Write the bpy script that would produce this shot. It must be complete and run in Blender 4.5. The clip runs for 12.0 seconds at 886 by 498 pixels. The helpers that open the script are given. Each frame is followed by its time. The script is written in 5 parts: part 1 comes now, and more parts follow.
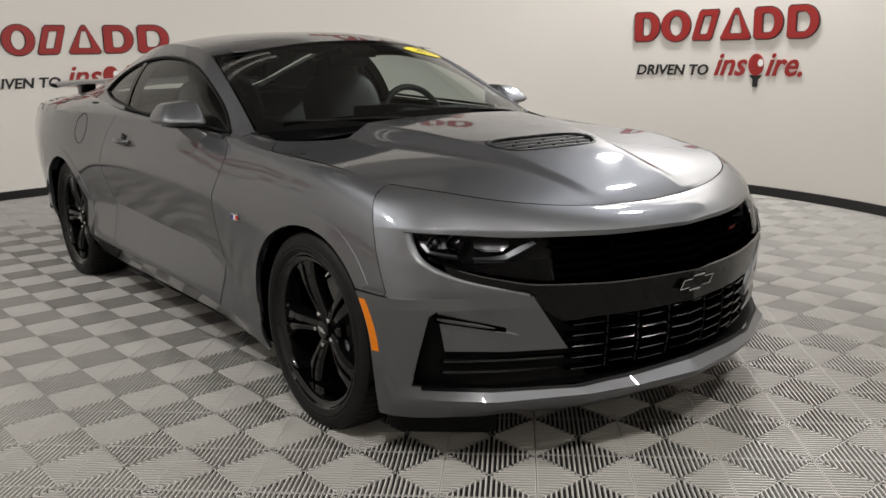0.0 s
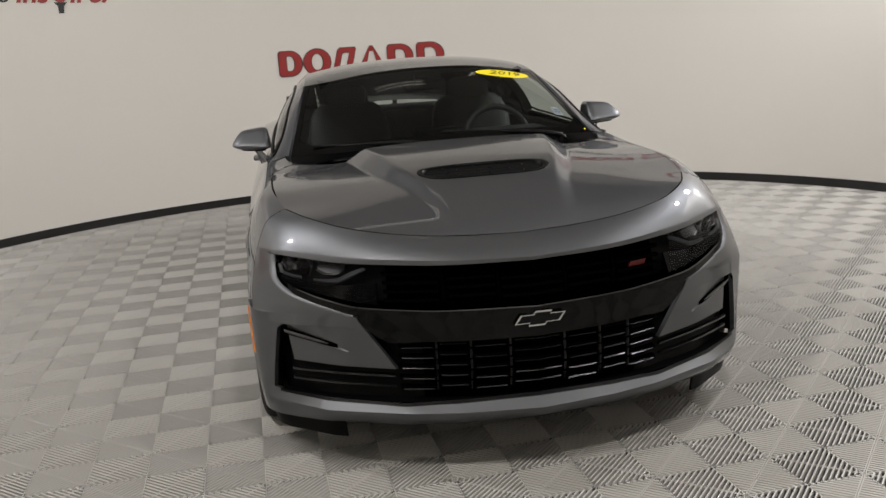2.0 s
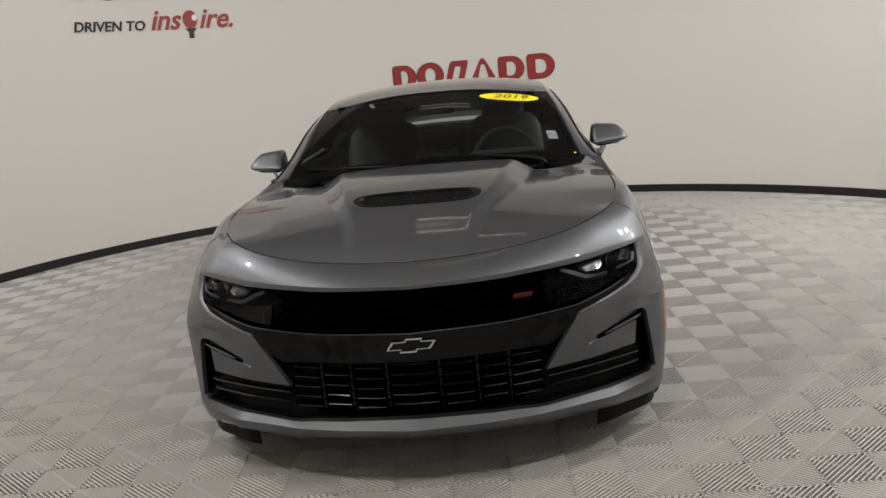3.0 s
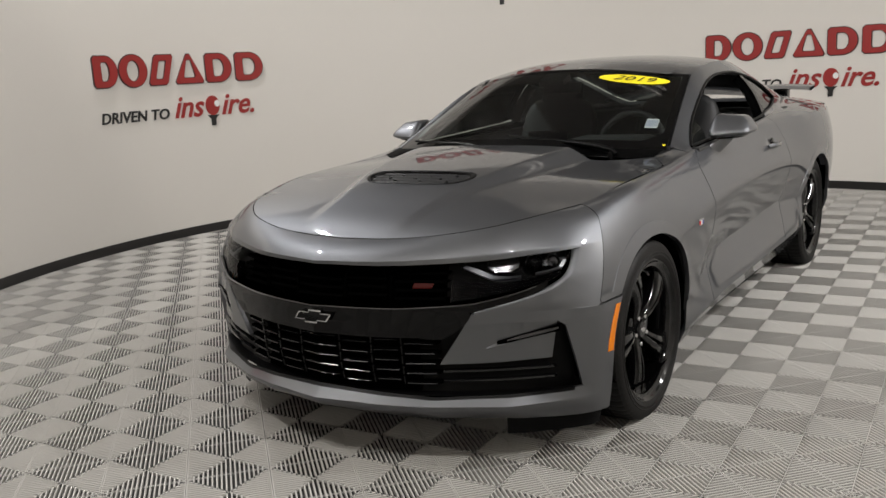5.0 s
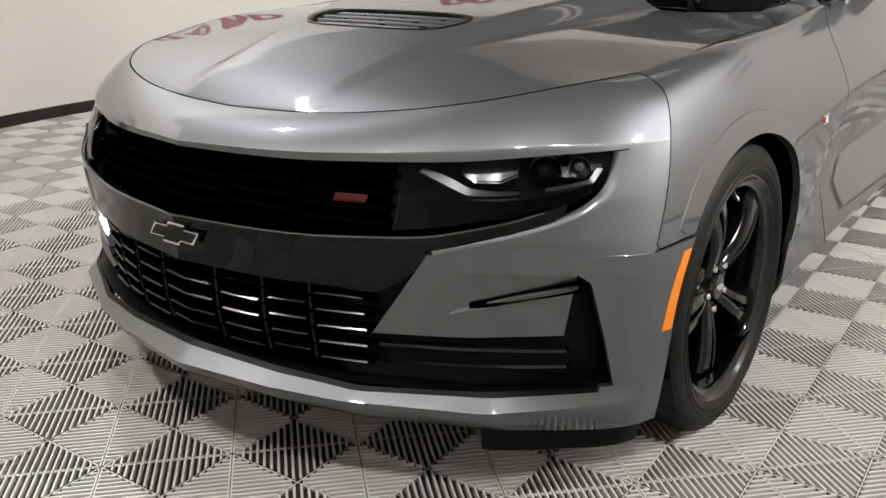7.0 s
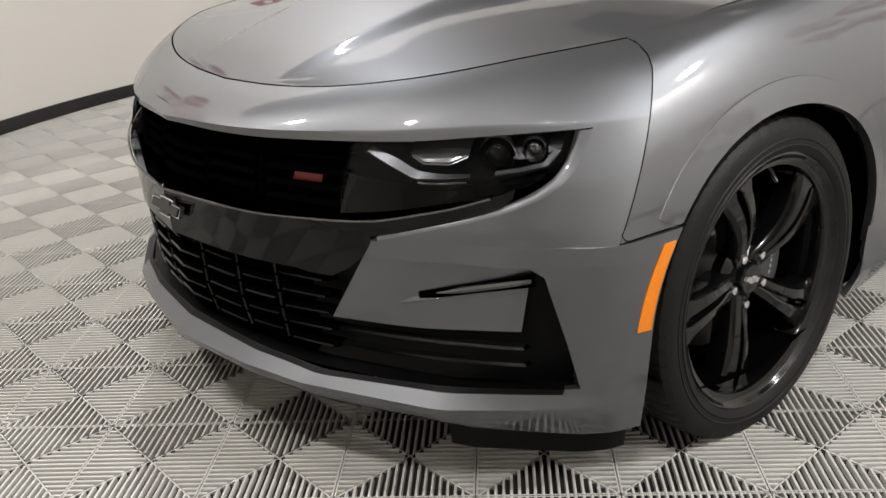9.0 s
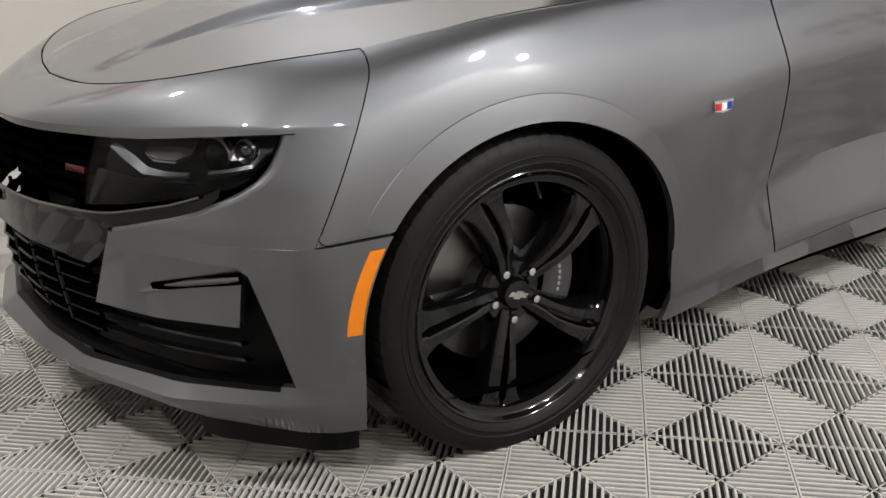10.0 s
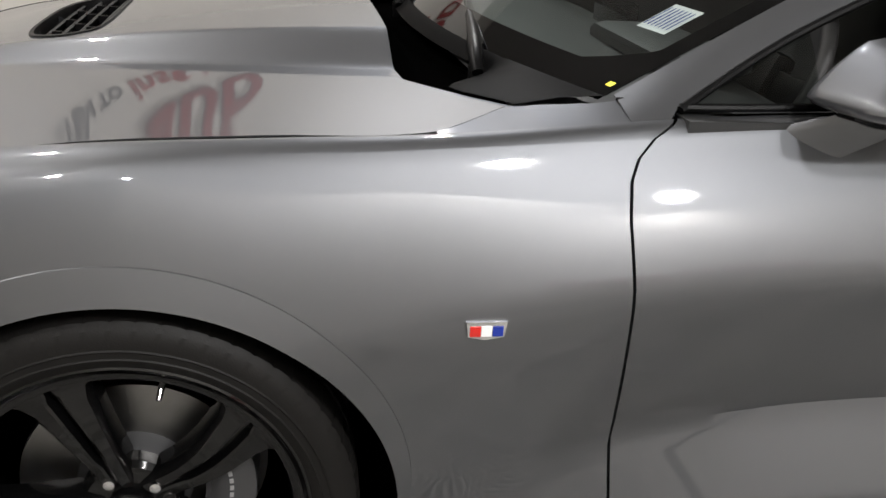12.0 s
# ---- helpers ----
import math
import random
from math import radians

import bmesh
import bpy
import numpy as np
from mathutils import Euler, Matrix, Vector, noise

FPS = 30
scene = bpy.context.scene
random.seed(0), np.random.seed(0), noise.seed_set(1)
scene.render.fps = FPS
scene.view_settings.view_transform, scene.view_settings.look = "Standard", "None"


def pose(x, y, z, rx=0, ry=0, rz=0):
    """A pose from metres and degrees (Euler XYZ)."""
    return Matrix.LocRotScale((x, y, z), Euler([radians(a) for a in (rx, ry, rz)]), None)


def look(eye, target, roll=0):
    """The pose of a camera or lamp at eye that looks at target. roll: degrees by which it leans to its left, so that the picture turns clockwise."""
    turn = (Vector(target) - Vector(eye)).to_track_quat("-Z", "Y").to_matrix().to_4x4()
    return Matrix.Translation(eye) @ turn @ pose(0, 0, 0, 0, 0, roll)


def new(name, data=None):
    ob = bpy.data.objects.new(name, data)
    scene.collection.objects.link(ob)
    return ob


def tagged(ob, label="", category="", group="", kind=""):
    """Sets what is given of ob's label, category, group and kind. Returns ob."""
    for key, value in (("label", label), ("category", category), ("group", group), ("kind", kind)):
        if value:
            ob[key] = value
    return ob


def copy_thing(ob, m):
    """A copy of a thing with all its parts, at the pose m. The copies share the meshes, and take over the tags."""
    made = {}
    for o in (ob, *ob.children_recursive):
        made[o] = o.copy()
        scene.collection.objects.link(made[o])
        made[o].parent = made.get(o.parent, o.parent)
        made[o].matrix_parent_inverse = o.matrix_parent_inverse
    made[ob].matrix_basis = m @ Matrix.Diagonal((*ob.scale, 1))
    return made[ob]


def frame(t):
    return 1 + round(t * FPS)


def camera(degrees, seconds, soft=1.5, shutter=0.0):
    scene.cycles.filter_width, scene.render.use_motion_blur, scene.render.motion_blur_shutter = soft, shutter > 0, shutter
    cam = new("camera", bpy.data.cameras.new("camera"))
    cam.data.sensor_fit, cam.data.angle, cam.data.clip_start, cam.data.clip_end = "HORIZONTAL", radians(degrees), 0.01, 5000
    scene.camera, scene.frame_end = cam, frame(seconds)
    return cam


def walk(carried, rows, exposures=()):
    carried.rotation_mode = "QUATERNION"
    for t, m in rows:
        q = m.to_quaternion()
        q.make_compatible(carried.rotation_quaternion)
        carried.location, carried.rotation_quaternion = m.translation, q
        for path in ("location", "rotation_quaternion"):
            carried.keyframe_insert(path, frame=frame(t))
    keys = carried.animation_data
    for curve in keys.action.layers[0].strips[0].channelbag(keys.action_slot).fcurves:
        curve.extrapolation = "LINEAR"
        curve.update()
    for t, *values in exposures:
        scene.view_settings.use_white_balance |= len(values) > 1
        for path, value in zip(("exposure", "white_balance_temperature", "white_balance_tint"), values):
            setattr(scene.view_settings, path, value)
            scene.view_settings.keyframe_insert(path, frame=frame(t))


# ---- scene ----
cam = camera(52.9, 12.0)
PATH = [
    (0, (-2.302, -2.564, 1.254), (-1.122, -1.011, 0.814), -1.1),
    (0.5, (-2.027, -2.857, 1.293), (-1.061, -1.165, 0.843), -2.4),
    (1, (-1.642, -3.06, 1.294), (-0.901, -1.256, 0.852), -3.1),
    (1.5, (-1.211, -3.303, 1.317), (-0.674, -1.423, 0.898), -3.2),
    (2, (-0.708, -3.49, 1.331), (-0.401, -1.558, 0.915), -4.0),
    (2.5, (-0.189, -3.584, 1.357), (-0.071, -1.628, 0.957), -4.2),
    (3, (0.359, -3.68, 1.373), (0.206, -1.722, 0.994), -5.2),
    (3.2, (0.554, -3.678, 1.377), (0.294, -1.733, 0.991), -5.1),
    (4.8, (1.976, -3.218, 1.338), (0.973, -1.532, 0.95), -3.7),
    (5, (2.086, -3.104, 1.329), (0.987, -1.48, 0.937), -3.3),
    (5.5, (2.222, -2.803, 1.28), (1.013, -1.263, 0.871), 0.8),
    (6, (2.006, -2.483, 1.232), (0.825, -0.941, 0.756), 1.5),
    (6.5, (1.783, -2.173, 1.202), (0.603, -0.659, 0.64), 1.1),
    (7, (1.546, -1.952, 1.082), (0.399, -0.444, 0.442), -0.2),
    (7.2, (1.454, -1.894, 1.016), (0.314, -0.374, 0.394), -0.9),
    (8.8, (1.722, -1.579, 1.086), (0.31, -0.372, 0.344), -2.6),
    (9, (1.81, -1.52, 1.095), (0.34, -0.381, 0.36), -3.7),
    (9.5, (2.033, -1.269, 1.099), (0.489, -0.212, 0.391), -3.3),
    (10, (2.238, -0.995, 1.071), (0.637, -0.03, 0.36), -2.5),
    (10.5, (2.272, -0.767, 1.14), (0.727, 0.15, 0.26), 1.6),
    (11, (2.234, -0.478, 1.196), (0.578, 0.21, 0.31), 3.7),
    (11.5, (2.144, -0.1, 1.252), (0.377, 0.273, 0.391), 3.7),
    (12, (2.001, 0.218, 1.235), (0.196, 0.585, 0.456), 4.2),
]
EXPOSE = [(0, -0.27, 6500, 10), (2.5, -0.33, 6500, 10), (5.5, -0.25, 6500, 10), (6.5, -0.05, 6500, 10), (7, 0.3, 6490, 10), (9, 0.25, 6470, 10), (9.5, 0.05, 6470, 10), (10, 0.05, 6460, 10), (10.5, 0.48, 6450, 10), (11, 0.95, 6420, 10), (11.5, 0.55, 6450, 10), (12, 0.05, 6470, 10)]
walk(cam, [(t, look(eye, target, roll)) for t, eye, target, roll in PATH], EXPOSE)

# ---- light ----
world = bpy.data.worlds.new("world")
scene.world = world
world.use_nodes = True
world.node_tree.nodes["Background"].inputs[0].default_value = (0.55, 0.54, 0.52, 1)
world.node_tree.nodes["Background"].inputs[1].default_value = 0.02
CEIL, WALL_TOP = 5.0, 3.25
RC, RX, RY = 4.28, 0.03, 1.85          # curved wall: radius and centre
# twin-tube ceiling fixtures: x, y, turn
TUBES = [(0.0, 4.0, 0), (0.0, -2.9, 0), (3.2, -2.6, 0), (-3.2, -2.6, 0)]
# round high-bay lamps: x, y, z, watts, heading and tilt of the face, width
BAYS = [
    (-2.7, -2.3, 4.7, 112, -25, 24, 0.2), (2.7, -2.3, 4.7, 60, 25, 22, 0.2), (0.0, -3.2, 4.7, 72, 0, 25, 0.2),
    (3.9, 1.40, 3.8, 108, 90, 28, 0.24), (4.0, 2.25, 3.2, 72, 90, 25, 0.22),
    # the -x lamp is an unseen fill, added to brighten the left flank
    (-3.9, 1.20, 4.6, 145, -90, 28, 0.11), (4.2, -1.2, 4.4, 36, 80, 30, 0.16),
]


def area_light(name, shape, wide, deep, watts, color, m):
    li = bpy.data.lights.new(name, "AREA")
    li.shape, li.size, li.size_y, li.energy, li.color = shape, wide, deep, watts, color
    new(name, li).matrix_world = m


for lx, ly, lt in TUBES:
    for side_off in (-0.11, 0.11):
        area_light("tube_light", "RECTANGLE", 1.2, 0.07, 0.09, (1.0, 0.95, 0.88), pose(lx, ly, CEIL - 0.16, 0, 0, lt) @ pose(0, side_off, 0))
for lx, ly, lz, power, head, tilt, wide in BAYS:
    area_light("bay_light", "DISK", wide, wide, power, (1.0, 0.95, 0.90) if ly < -2 else (1.0, 0.985, 0.975), pose(lx, ly, lz, 0, 0, head) @ pose(0, 0, 0, tilt) @ pose(0, 0, -0.014))
scene.view_settings.exposure = 0.0

# ---- materials ----


def mat(name, c, rough=0.5, metal=0.0, coat=0.0, noise_amt=0.0, noise_scale=8.0, bump=0.0, bump_scale=120.0, rough_var=0.0, spec=0.5, coat_rough=0.03):
    m = bpy.data.materials.new(name)
    m.use_nodes = True
    nt = m.node_tree
    b = nt.nodes["Principled BSDF"]
    b.inputs["Base Color"].default_value = (*c, 1)
    b.inputs["Roughness"].default_value = rough
    b.inputs["Metallic"].default_value = metal
    b.inputs["Coat Weight"].default_value = coat
    b.inputs["Coat Roughness"].default_value = coat_rough
    b.inputs["Specular IOR Level"].default_value = spec
    co = nt.nodes.new("ShaderNodeTexCoord")
    if noise_amt:
        n = nt.nodes.new("ShaderNodeTexNoise")
        n.inputs["Scale"].default_value, n.inputs["Detail"].default_value = noise_scale, 6
        nt.links.new(co.outputs["Object"], n.inputs["Vector"])
        mx = nt.nodes.new("ShaderNodeMix")
        mx.data_type = "RGBA"
        mx.inputs[6].default_value = (*[v * (1 - noise_amt) for v in c], 1)
        mx.inputs[7].default_value = (*[min(1, v * (1 + noise_amt)) for v in c], 1)
        nt.links.new(n.outputs["Fac"], mx.inputs[0])
        nt.links.new(mx.outputs[2], b.inputs["Base Color"])
        if rough_var:
            mr = nt.nodes.new("ShaderNodeMapRange")
            mr.inputs["To Min"].default_value, mr.inputs["To Max"].default_value = rough - rough_var, rough + rough_var
            nt.links.new(n.outputs["Fac"], mr.inputs["Value"])
            nt.links.new(mr.outputs[0], b.inputs["Roughness"])
    if bump:
        n2 = nt.nodes.new("ShaderNodeTexNoise")
        n2.inputs["Scale"].default_value, n2.inputs["Detail"].default_value = bump_scale, 4
        nt.links.new(co.outputs["Object"], n2.inputs["Vector"])
        bp = nt.nodes.new("ShaderNodeBump")
        bp.inputs["Strength"].default_value, bp.inputs["Distance"].default_value = bump, 0.002
        nt.links.new(n2.outputs["Fac"], bp.inputs["Height"])
        nt.links.new(bp.outputs[0], b.inputs["Normal"])
    return m


def glass(name, c, rough=0.0, ior=1.45):
    m = mat(name, c, rough)
    b = m.node_tree.nodes["Principled BSDF"]
    b.inputs["Transmission Weight"].default_value = 1.0
    b.inputs["IOR"].default_value = ior
    return m


def thin_glass(name, tint, ior=1.5):
    """A flat sheet: tinted see-through, with a mirror sheen that grows at grazing angles."""
    m = bpy.data.materials.new(name)
    m.use_nodes = True
    nt = m.node_tree
    nt.nodes.remove(nt.nodes["Principled BSDF"])
    out = nt.nodes["Material Output"]
    tr, gl, mx, fr = (nt.nodes.new(k) for k in ("ShaderNodeBsdfTransparent", "ShaderNodeBsdfGlossy", "ShaderNodeMixShader", "ShaderNodeFresnel"))
    tr.inputs[0].default_value = (*tint, 1)
    gl.inputs["Roughness"].default_value = 0.01
    fr.inputs[0].default_value = ior
    nt.links.new(fr.outputs[0], mx.inputs[0])
    nt.links.new(tr.outputs[0], mx.inputs[1])
    nt.links.new(gl.outputs[0], mx.inputs[2])
    nt.links.new(mx.outputs[0], out.inputs[0])
    return m


def emit(name, c, strength):
    m = mat(name, c)
    b = m.node_tree.nodes["Principled BSDF"]
    b.inputs["Emission Color"].default_value = (*c, 1)
    b.inputs["Emission Strength"].default_value = strength
    return m


PAINT = mat("grey_metallic_paint", (0.132, 0.136, 0.145), 0.46, metal=0.92, coat=1.0, noise_amt=0.03, noise_scale=3.0, bump=0.03, bump_scale=900.0, coat_rough=0.035)
PAINT.node_tree.nodes["Principled BSDF"].inputs["Coat IOR"].default_value = 1.6
PAINT.node_tree.nodes["Principled BSDF"].inputs["Specular Tint"].default_value = (0.4, 0.41, 0.43, 1)
GLOSS = mat("gloss_black", (0.001, 0.001, 0.0012), 0.05, spec=0.25, noise_amt=0.2, noise_scale=5)
SATIN = mat("satin_black_plastic", (0.0022, 0.0022, 0.0024), 0.42, spec=0.12, noise_amt=0.2, noise_scale=20, bump=0.15, bump_scale=400)
SLATM = mat("vent_slat_plastic", (0.004, 0.004, 0.0042), 0.42, spec=0.1, noise_amt=0.2, noise_scale=20)
FOOTM = mat("black_glass_foot", (0.0015, 0.0015, 0.0016), 0.5, spec=0.015)
# near-black without gloss: the shade of gaps and recesses put into the colour
DARKV = mat("recess_shade", (0.001, 0.001, 0.001), 0.9, spec=0.0)
RUBBER = mat("tyre_rubber", (0.0068, 0.0063, 0.0058), 0.55, spec=0.2, noise_amt=0.25, noise_scale=14, bump=0.15, bump_scale=300)
RIM = mat("black_wheel_paint", (0.0025, 0.0025, 0.0026), 0.09, spec=0.5, noise_amt=0.15, noise_scale=6)
CHROME = mat("chrome", (0.75, 0.75, 0.76), 0.09, metal=1.0)
DCHROME = mat("dark_chrome", (0.16, 0.16, 0.165), 0.12, metal=1.0)
BLADEM = mat("gloss_duct_blade", (0.004, 0.004, 0.0043), 0.1, spec=0.8)
GRILLEM = mat("gloss_grille_edge", (0.042, 0.042, 0.044), 0.2, metal=1.0)
STEEL = mat("brushed_steel", (0.27, 0.265, 0.26), 0.33, metal=1.0, noise_amt=0.15, noise_scale=30, bump=0.1, bump_scale=500)
REFLM = mat("lamp_reflector", (0.32, 0.32, 0.33), 0.22, metal=0.9, noise_amt=0.1, noise_scale=40)
MARKM = mat("caliper_lettering_grey", (0.3, 0.3, 0.3), 0.45, noise_amt=0.15, noise_scale=200)
IRON = mat("caliper_grey", (0.07, 0.07, 0.072), 0.5, metal=0.4)
AMBER = mat("amber_plastic", (0.74, 0.205, 0.0005), 0.25, coat=0.15, noise_amt=0.12, noise_scale=60, bump=0.3, bump_scale=160)
WGLASS = thin_glass("windscreen_glass", (0.42, 0.48, 0.45))
SGLASS = thin_glass("side_glass", (0.45, 0.49, 0.46))
LENS = thin_glass("lamp_lens", (0.78, 0.79, 0.81), 1.2)
GUIDE = mat("clear_light_guide", (0.19, 0.194, 0.2), 0.3, metal=0.9, noise_amt=0.1, noise_scale=60, bump=0.2, bump_scale=200)
LEATHER = mat("black_leather", (0.012, 0.012, 0.0125), 0.6, noise_amt=0.2, noise_scale=14, bump=0.3, bump_scale=220)
DASH = mat("dash_plastic", (0.016, 0.0165, 0.017), 0.6, noise_amt=0.15, noise_scale=18, bump=0.2, bump_scale=320)
YELLOW = mat("yellow_sticker", (0.86, 0.72, 0.02), 0.4, noise_amt=0.05, noise_scale=10)
BLACKINK = mat("black_ink", (0.01, 0.01, 0.01), 0.5)
WHITE = mat("white_vinyl", (0.8, 0.8, 0.8), 0.35)
BLUE = mat("blue_enamel", (0.01, 0.03, 0.28), 0.2)
REDEN = mat("red_enamel", (0.55, 0.02, 0.015), 0.25)
REDBADGE = mat("dark_red_badge", (0.20, 0.014, 0.012), 0.3)
REDSIGN = mat("red_sign_paint", (0.30, 0.018, 0.016), 0.45, noise_amt=0.12, noise_scale=5)
DARKSIGN = mat("dark_sign_edge", (0.05, 0.03, 0.03), 0.5, noise_amt=0.1, noise_scale=6)
WALLM = mat("wall_paint", (0.70, 0.675, 0.632), 0.55, noise_amt=0.018, noise_scale=1.3, bump=0.06, bump_scale=40)
CEILM = mat("ceiling_paint", (0.36, 0.352, 0.343), 0.8, noise_amt=0.05, noise_scale=3)
BASEM = mat("black_vinyl_base", (0.012, 0.011, 0.011), 0.35, noise_amt=0.2, noise_scale=6)
TILE = mat("grey_plastic_tile", (0.47, 0.458, 0.432), 0.40, noise_amt=0.07, noise_scale=2.2, bump=0.12, bump_scale=260, rough_var=0.08)
SUB = mat("dark_subfloor", (0.018, 0.0174, 0.0166), 0.8, noise_amt=0.2, noise_scale=7)
LAMPM = emit("lamp_face", (1.0, 0.98, 0.95), 30.0)
TUBEM = emit("tube_face", (1.0, 0.95, 0.88), 0.6)

# ---- mesh helpers ----


def part(name, bm, material, parent=None, label="", sharp=38, smooth=True):
    """Link a bmesh as one mesh object under a thing or a part."""
    bm.normal_update()
    for f in bm.faces:
        f.smooth = smooth
    for e in bm.edges:
        if len(e.link_faces) == 2 and e.calc_face_angle(0) > radians(sharp):
            e.smooth = False
    me = bpy.data.meshes.new(name)
    bm.to_mesh(me)
    bm.free()
    me.materials.append(material)
    ob = new(name, me)
    if parent is not None:
        ob.parent = parent
    if label:
        ob["label"] = label
    return ob


def thing(name, label, category, group="", at=(0, 0, 0)):
    ob = new(name)
    ob.empty_display_size = 0.1
    ob.location = at
    return tagged(ob, label, category, group)


def spl(*rows):
    """A smooth curve through rows of (t, values...)."""
    a = np.array(rows, float)
    tn, vn = a[:, 0], a[:, 1:]
    d = np.gradient(vn, tn, axis=0) if len(tn) > 2 else np.repeat(np.diff(vn, axis=0) / np.diff(tn)[:, None], 2, 0)
    t, cols = tn.tolist(), list(zip(vn.T.tolist(), d.T.tolist()))

    def f(s):
        s = min(max(s, t[0]), t[-1])
        i = 0
        while i < len(t) - 2 and s >= t[i + 1]:
            i += 1
        h = t[i + 1] - t[i]
        u = (s - t[i]) / h
        u2, u3 = u * u, u * u * u
        k0, k1, k2, k3 = 2 * u3 - 3 * u2 + 1, (u3 - 2 * u2 + u) * h, 3 * u2 - 2 * u3, (u3 - u2) * h
        return [k0 * v[i] + k1 * g[i] + k2 * v[i + 1] + k3 * g[i + 1] for v, g in cols]

    return f


def lin(*rows):
    t, cols = [r[0] for r in rows], list(zip(*[r[1:] for r in rows]))

    def f(s):
        s = min(max(s, t[0]), t[-1])
        i = 0
        while i < len(t) - 2 and s >= t[i + 1]:
            i += 1
        u = (s - t[i]) / (t[i + 1] - t[i])
        return [c[i] + (c[i + 1] - c[i]) * u for c in cols]

    return f


def add_grid(bm, pts, out=None, keep=None):
    """Faces between rows of points, turned towards out. Returns the vertex rows."""
    vs = [[bm.verts.new(p) for p in row] for row in pts]
    faces = []
    for i in range(len(vs) - 1):
        for j in range(len(vs[0]) - 1):
            if keep and not keep(i, j):
                continue
            q = [vs[i][j], vs[i][j + 1], vs[i + 1][j + 1], vs[i + 1][j]]
            if len({tuple(round(c, 6) for c in v.co) for v in q}) > 2:
                try:
                    faces.append(bm.faces.new(q))
                except ValueError:
                    pass
    if out is not None:
        n = Vector((0, 0, 0))
        for f in faces:
            f.normal_update()
            n += f.normal * f.calc_area()
        if n.dot(Vector(out)) < 0:
            bmesh.ops.reverse_faces(bm, faces=faces)
    return vs


def hem(bm, depth=0.014):
    """Turn the open edges of a panel inwards, so that it has a thickness at its gaps."""
    bmesh.ops.remove_doubles(bm, verts=bm.verts, dist=0.0004)
    bm.normal_update()
    rim = [e for e in bm.edges if len(e.link_faces) == 1]
    old = {v: v.normal.copy() for e in rim for v in e.verts}
    res = bmesh.ops.extrude_edge_only(bm, edges=rim)
    new_v = [g for g in res["geom"] if isinstance(g, bmesh.types.BMVert)]
    table = {tuple(round(c, 5) for c in v.co): n for v, n in old.items()}
    for v in new_v:
        v.co -= table.get(tuple(round(c, 5) for c in v.co), Vector((0, 0, 1))) * depth


def box(bm, lo, hi, m=None, bevel=0.0):
    r = bmesh.ops.create_cube(bm, size=1)
    for v in r["verts"]:
        v.co = Vector([lo[i] + (v.co[i] + 0.5) * (hi[i] - lo[i]) for i in range(3)])
    es = list({e for v in r["verts"] for e in v.link_edges})
    vs = r["verts"]
    if bevel:
        b = bmesh.ops.bevel(bm, geom=es, offset=bevel, segments=2, affect="EDGES", profile=0.6)
        vs = list({v for f in b["faces"] for v in f.verts} | {v for v in vs if v.is_valid})
    if m is not None:
        bmesh.ops.transform(bm, matrix=m, verts=[v for v in vs if v.is_valid])
    return vs


def revolve(bm, profile, n=64, axis="X", closed=False, tweak=None):
    """Revolve (a, r) points round the axis through the origin."""
    rings = []
    for k in range(n):
        th = 2 * math.pi * k / n
        ring = []
        for a, r in profile:
            if tweak:
                a, r = tweak(k, a, r)
            c, s = r * math.cos(th), r * math.sin(th)
            ring.append(bm.verts.new({"X": (a, c, s), "Z": (c, s, a), "Y": (c, a, s)}[axis]))
        rings.append(ring)
    m = len(profile)
    for k in range(n):
        p, q = rings[k], rings[(k + 1) % n]
        for i in range(m if closed else m - 1):
            bm.faces.new((p[i], p[(i + 1) % m], q[(i + 1) % m], q[i]))
    bmesh.ops.remove_doubles(bm, verts=bm.verts, dist=0.0003)
    bmesh.ops.recalc_face_normals(bm, faces=bm.faces)


def tube(bm, pts, r, n=10):
    """A round bar along points; r is one radius or one for each point."""
    rs = r if isinstance(r, (list, tuple)) else [r] * len(pts)
    pts = [Vector(p) for p in pts]
    rings = []
    for i, p in enumerate(pts):
        d = (pts[min(i + 1, len(pts) - 1)] - pts[max(i - 1, 0)]).normalized()
        s = d.cross(Vector((0, 0, 1)) if abs(d.z) < 0.9 else Vector((1, 0, 0))).normalized()
        u = s.cross(d)
        rings.append([bm.verts.new(p + rs[i] * (math.cos(2 * math.pi * k / n) * s + math.sin(2 * math.pi * k / n) * u)) for k in range(n)])
    for a, b in zip(rings, rings[1:]):
        for k in range(n):
            bm.faces.new((a[k], a[(k + 1) % n], b[(k + 1) % n], b[k]))
    bm.faces.new(rings[0][::-1])
    bm.faces.new(rings[-1])
    bmesh.ops.recalc_face_normals(bm, faces=bm.faces)


def extrude_outline(bm, outline, y0, y1):
    """A plate from an outline in x, z, between two depths along y."""
    a = [bm.verts.new((x, y0, z)) for x, z in outline]
    b = [bm.verts.new((x, y1, z)) for x, z in outline]
    bm.faces.new(a)
    bm.faces.new(b[::-1])
    n = len(a)
    for i in range(n):
        bm.faces.new((a[i], b[i], b[(i + 1) % n], a[(i + 1) % n]))
    bmesh.ops.recalc_face_normals(bm, faces=bm.faces)


# ---- room ----


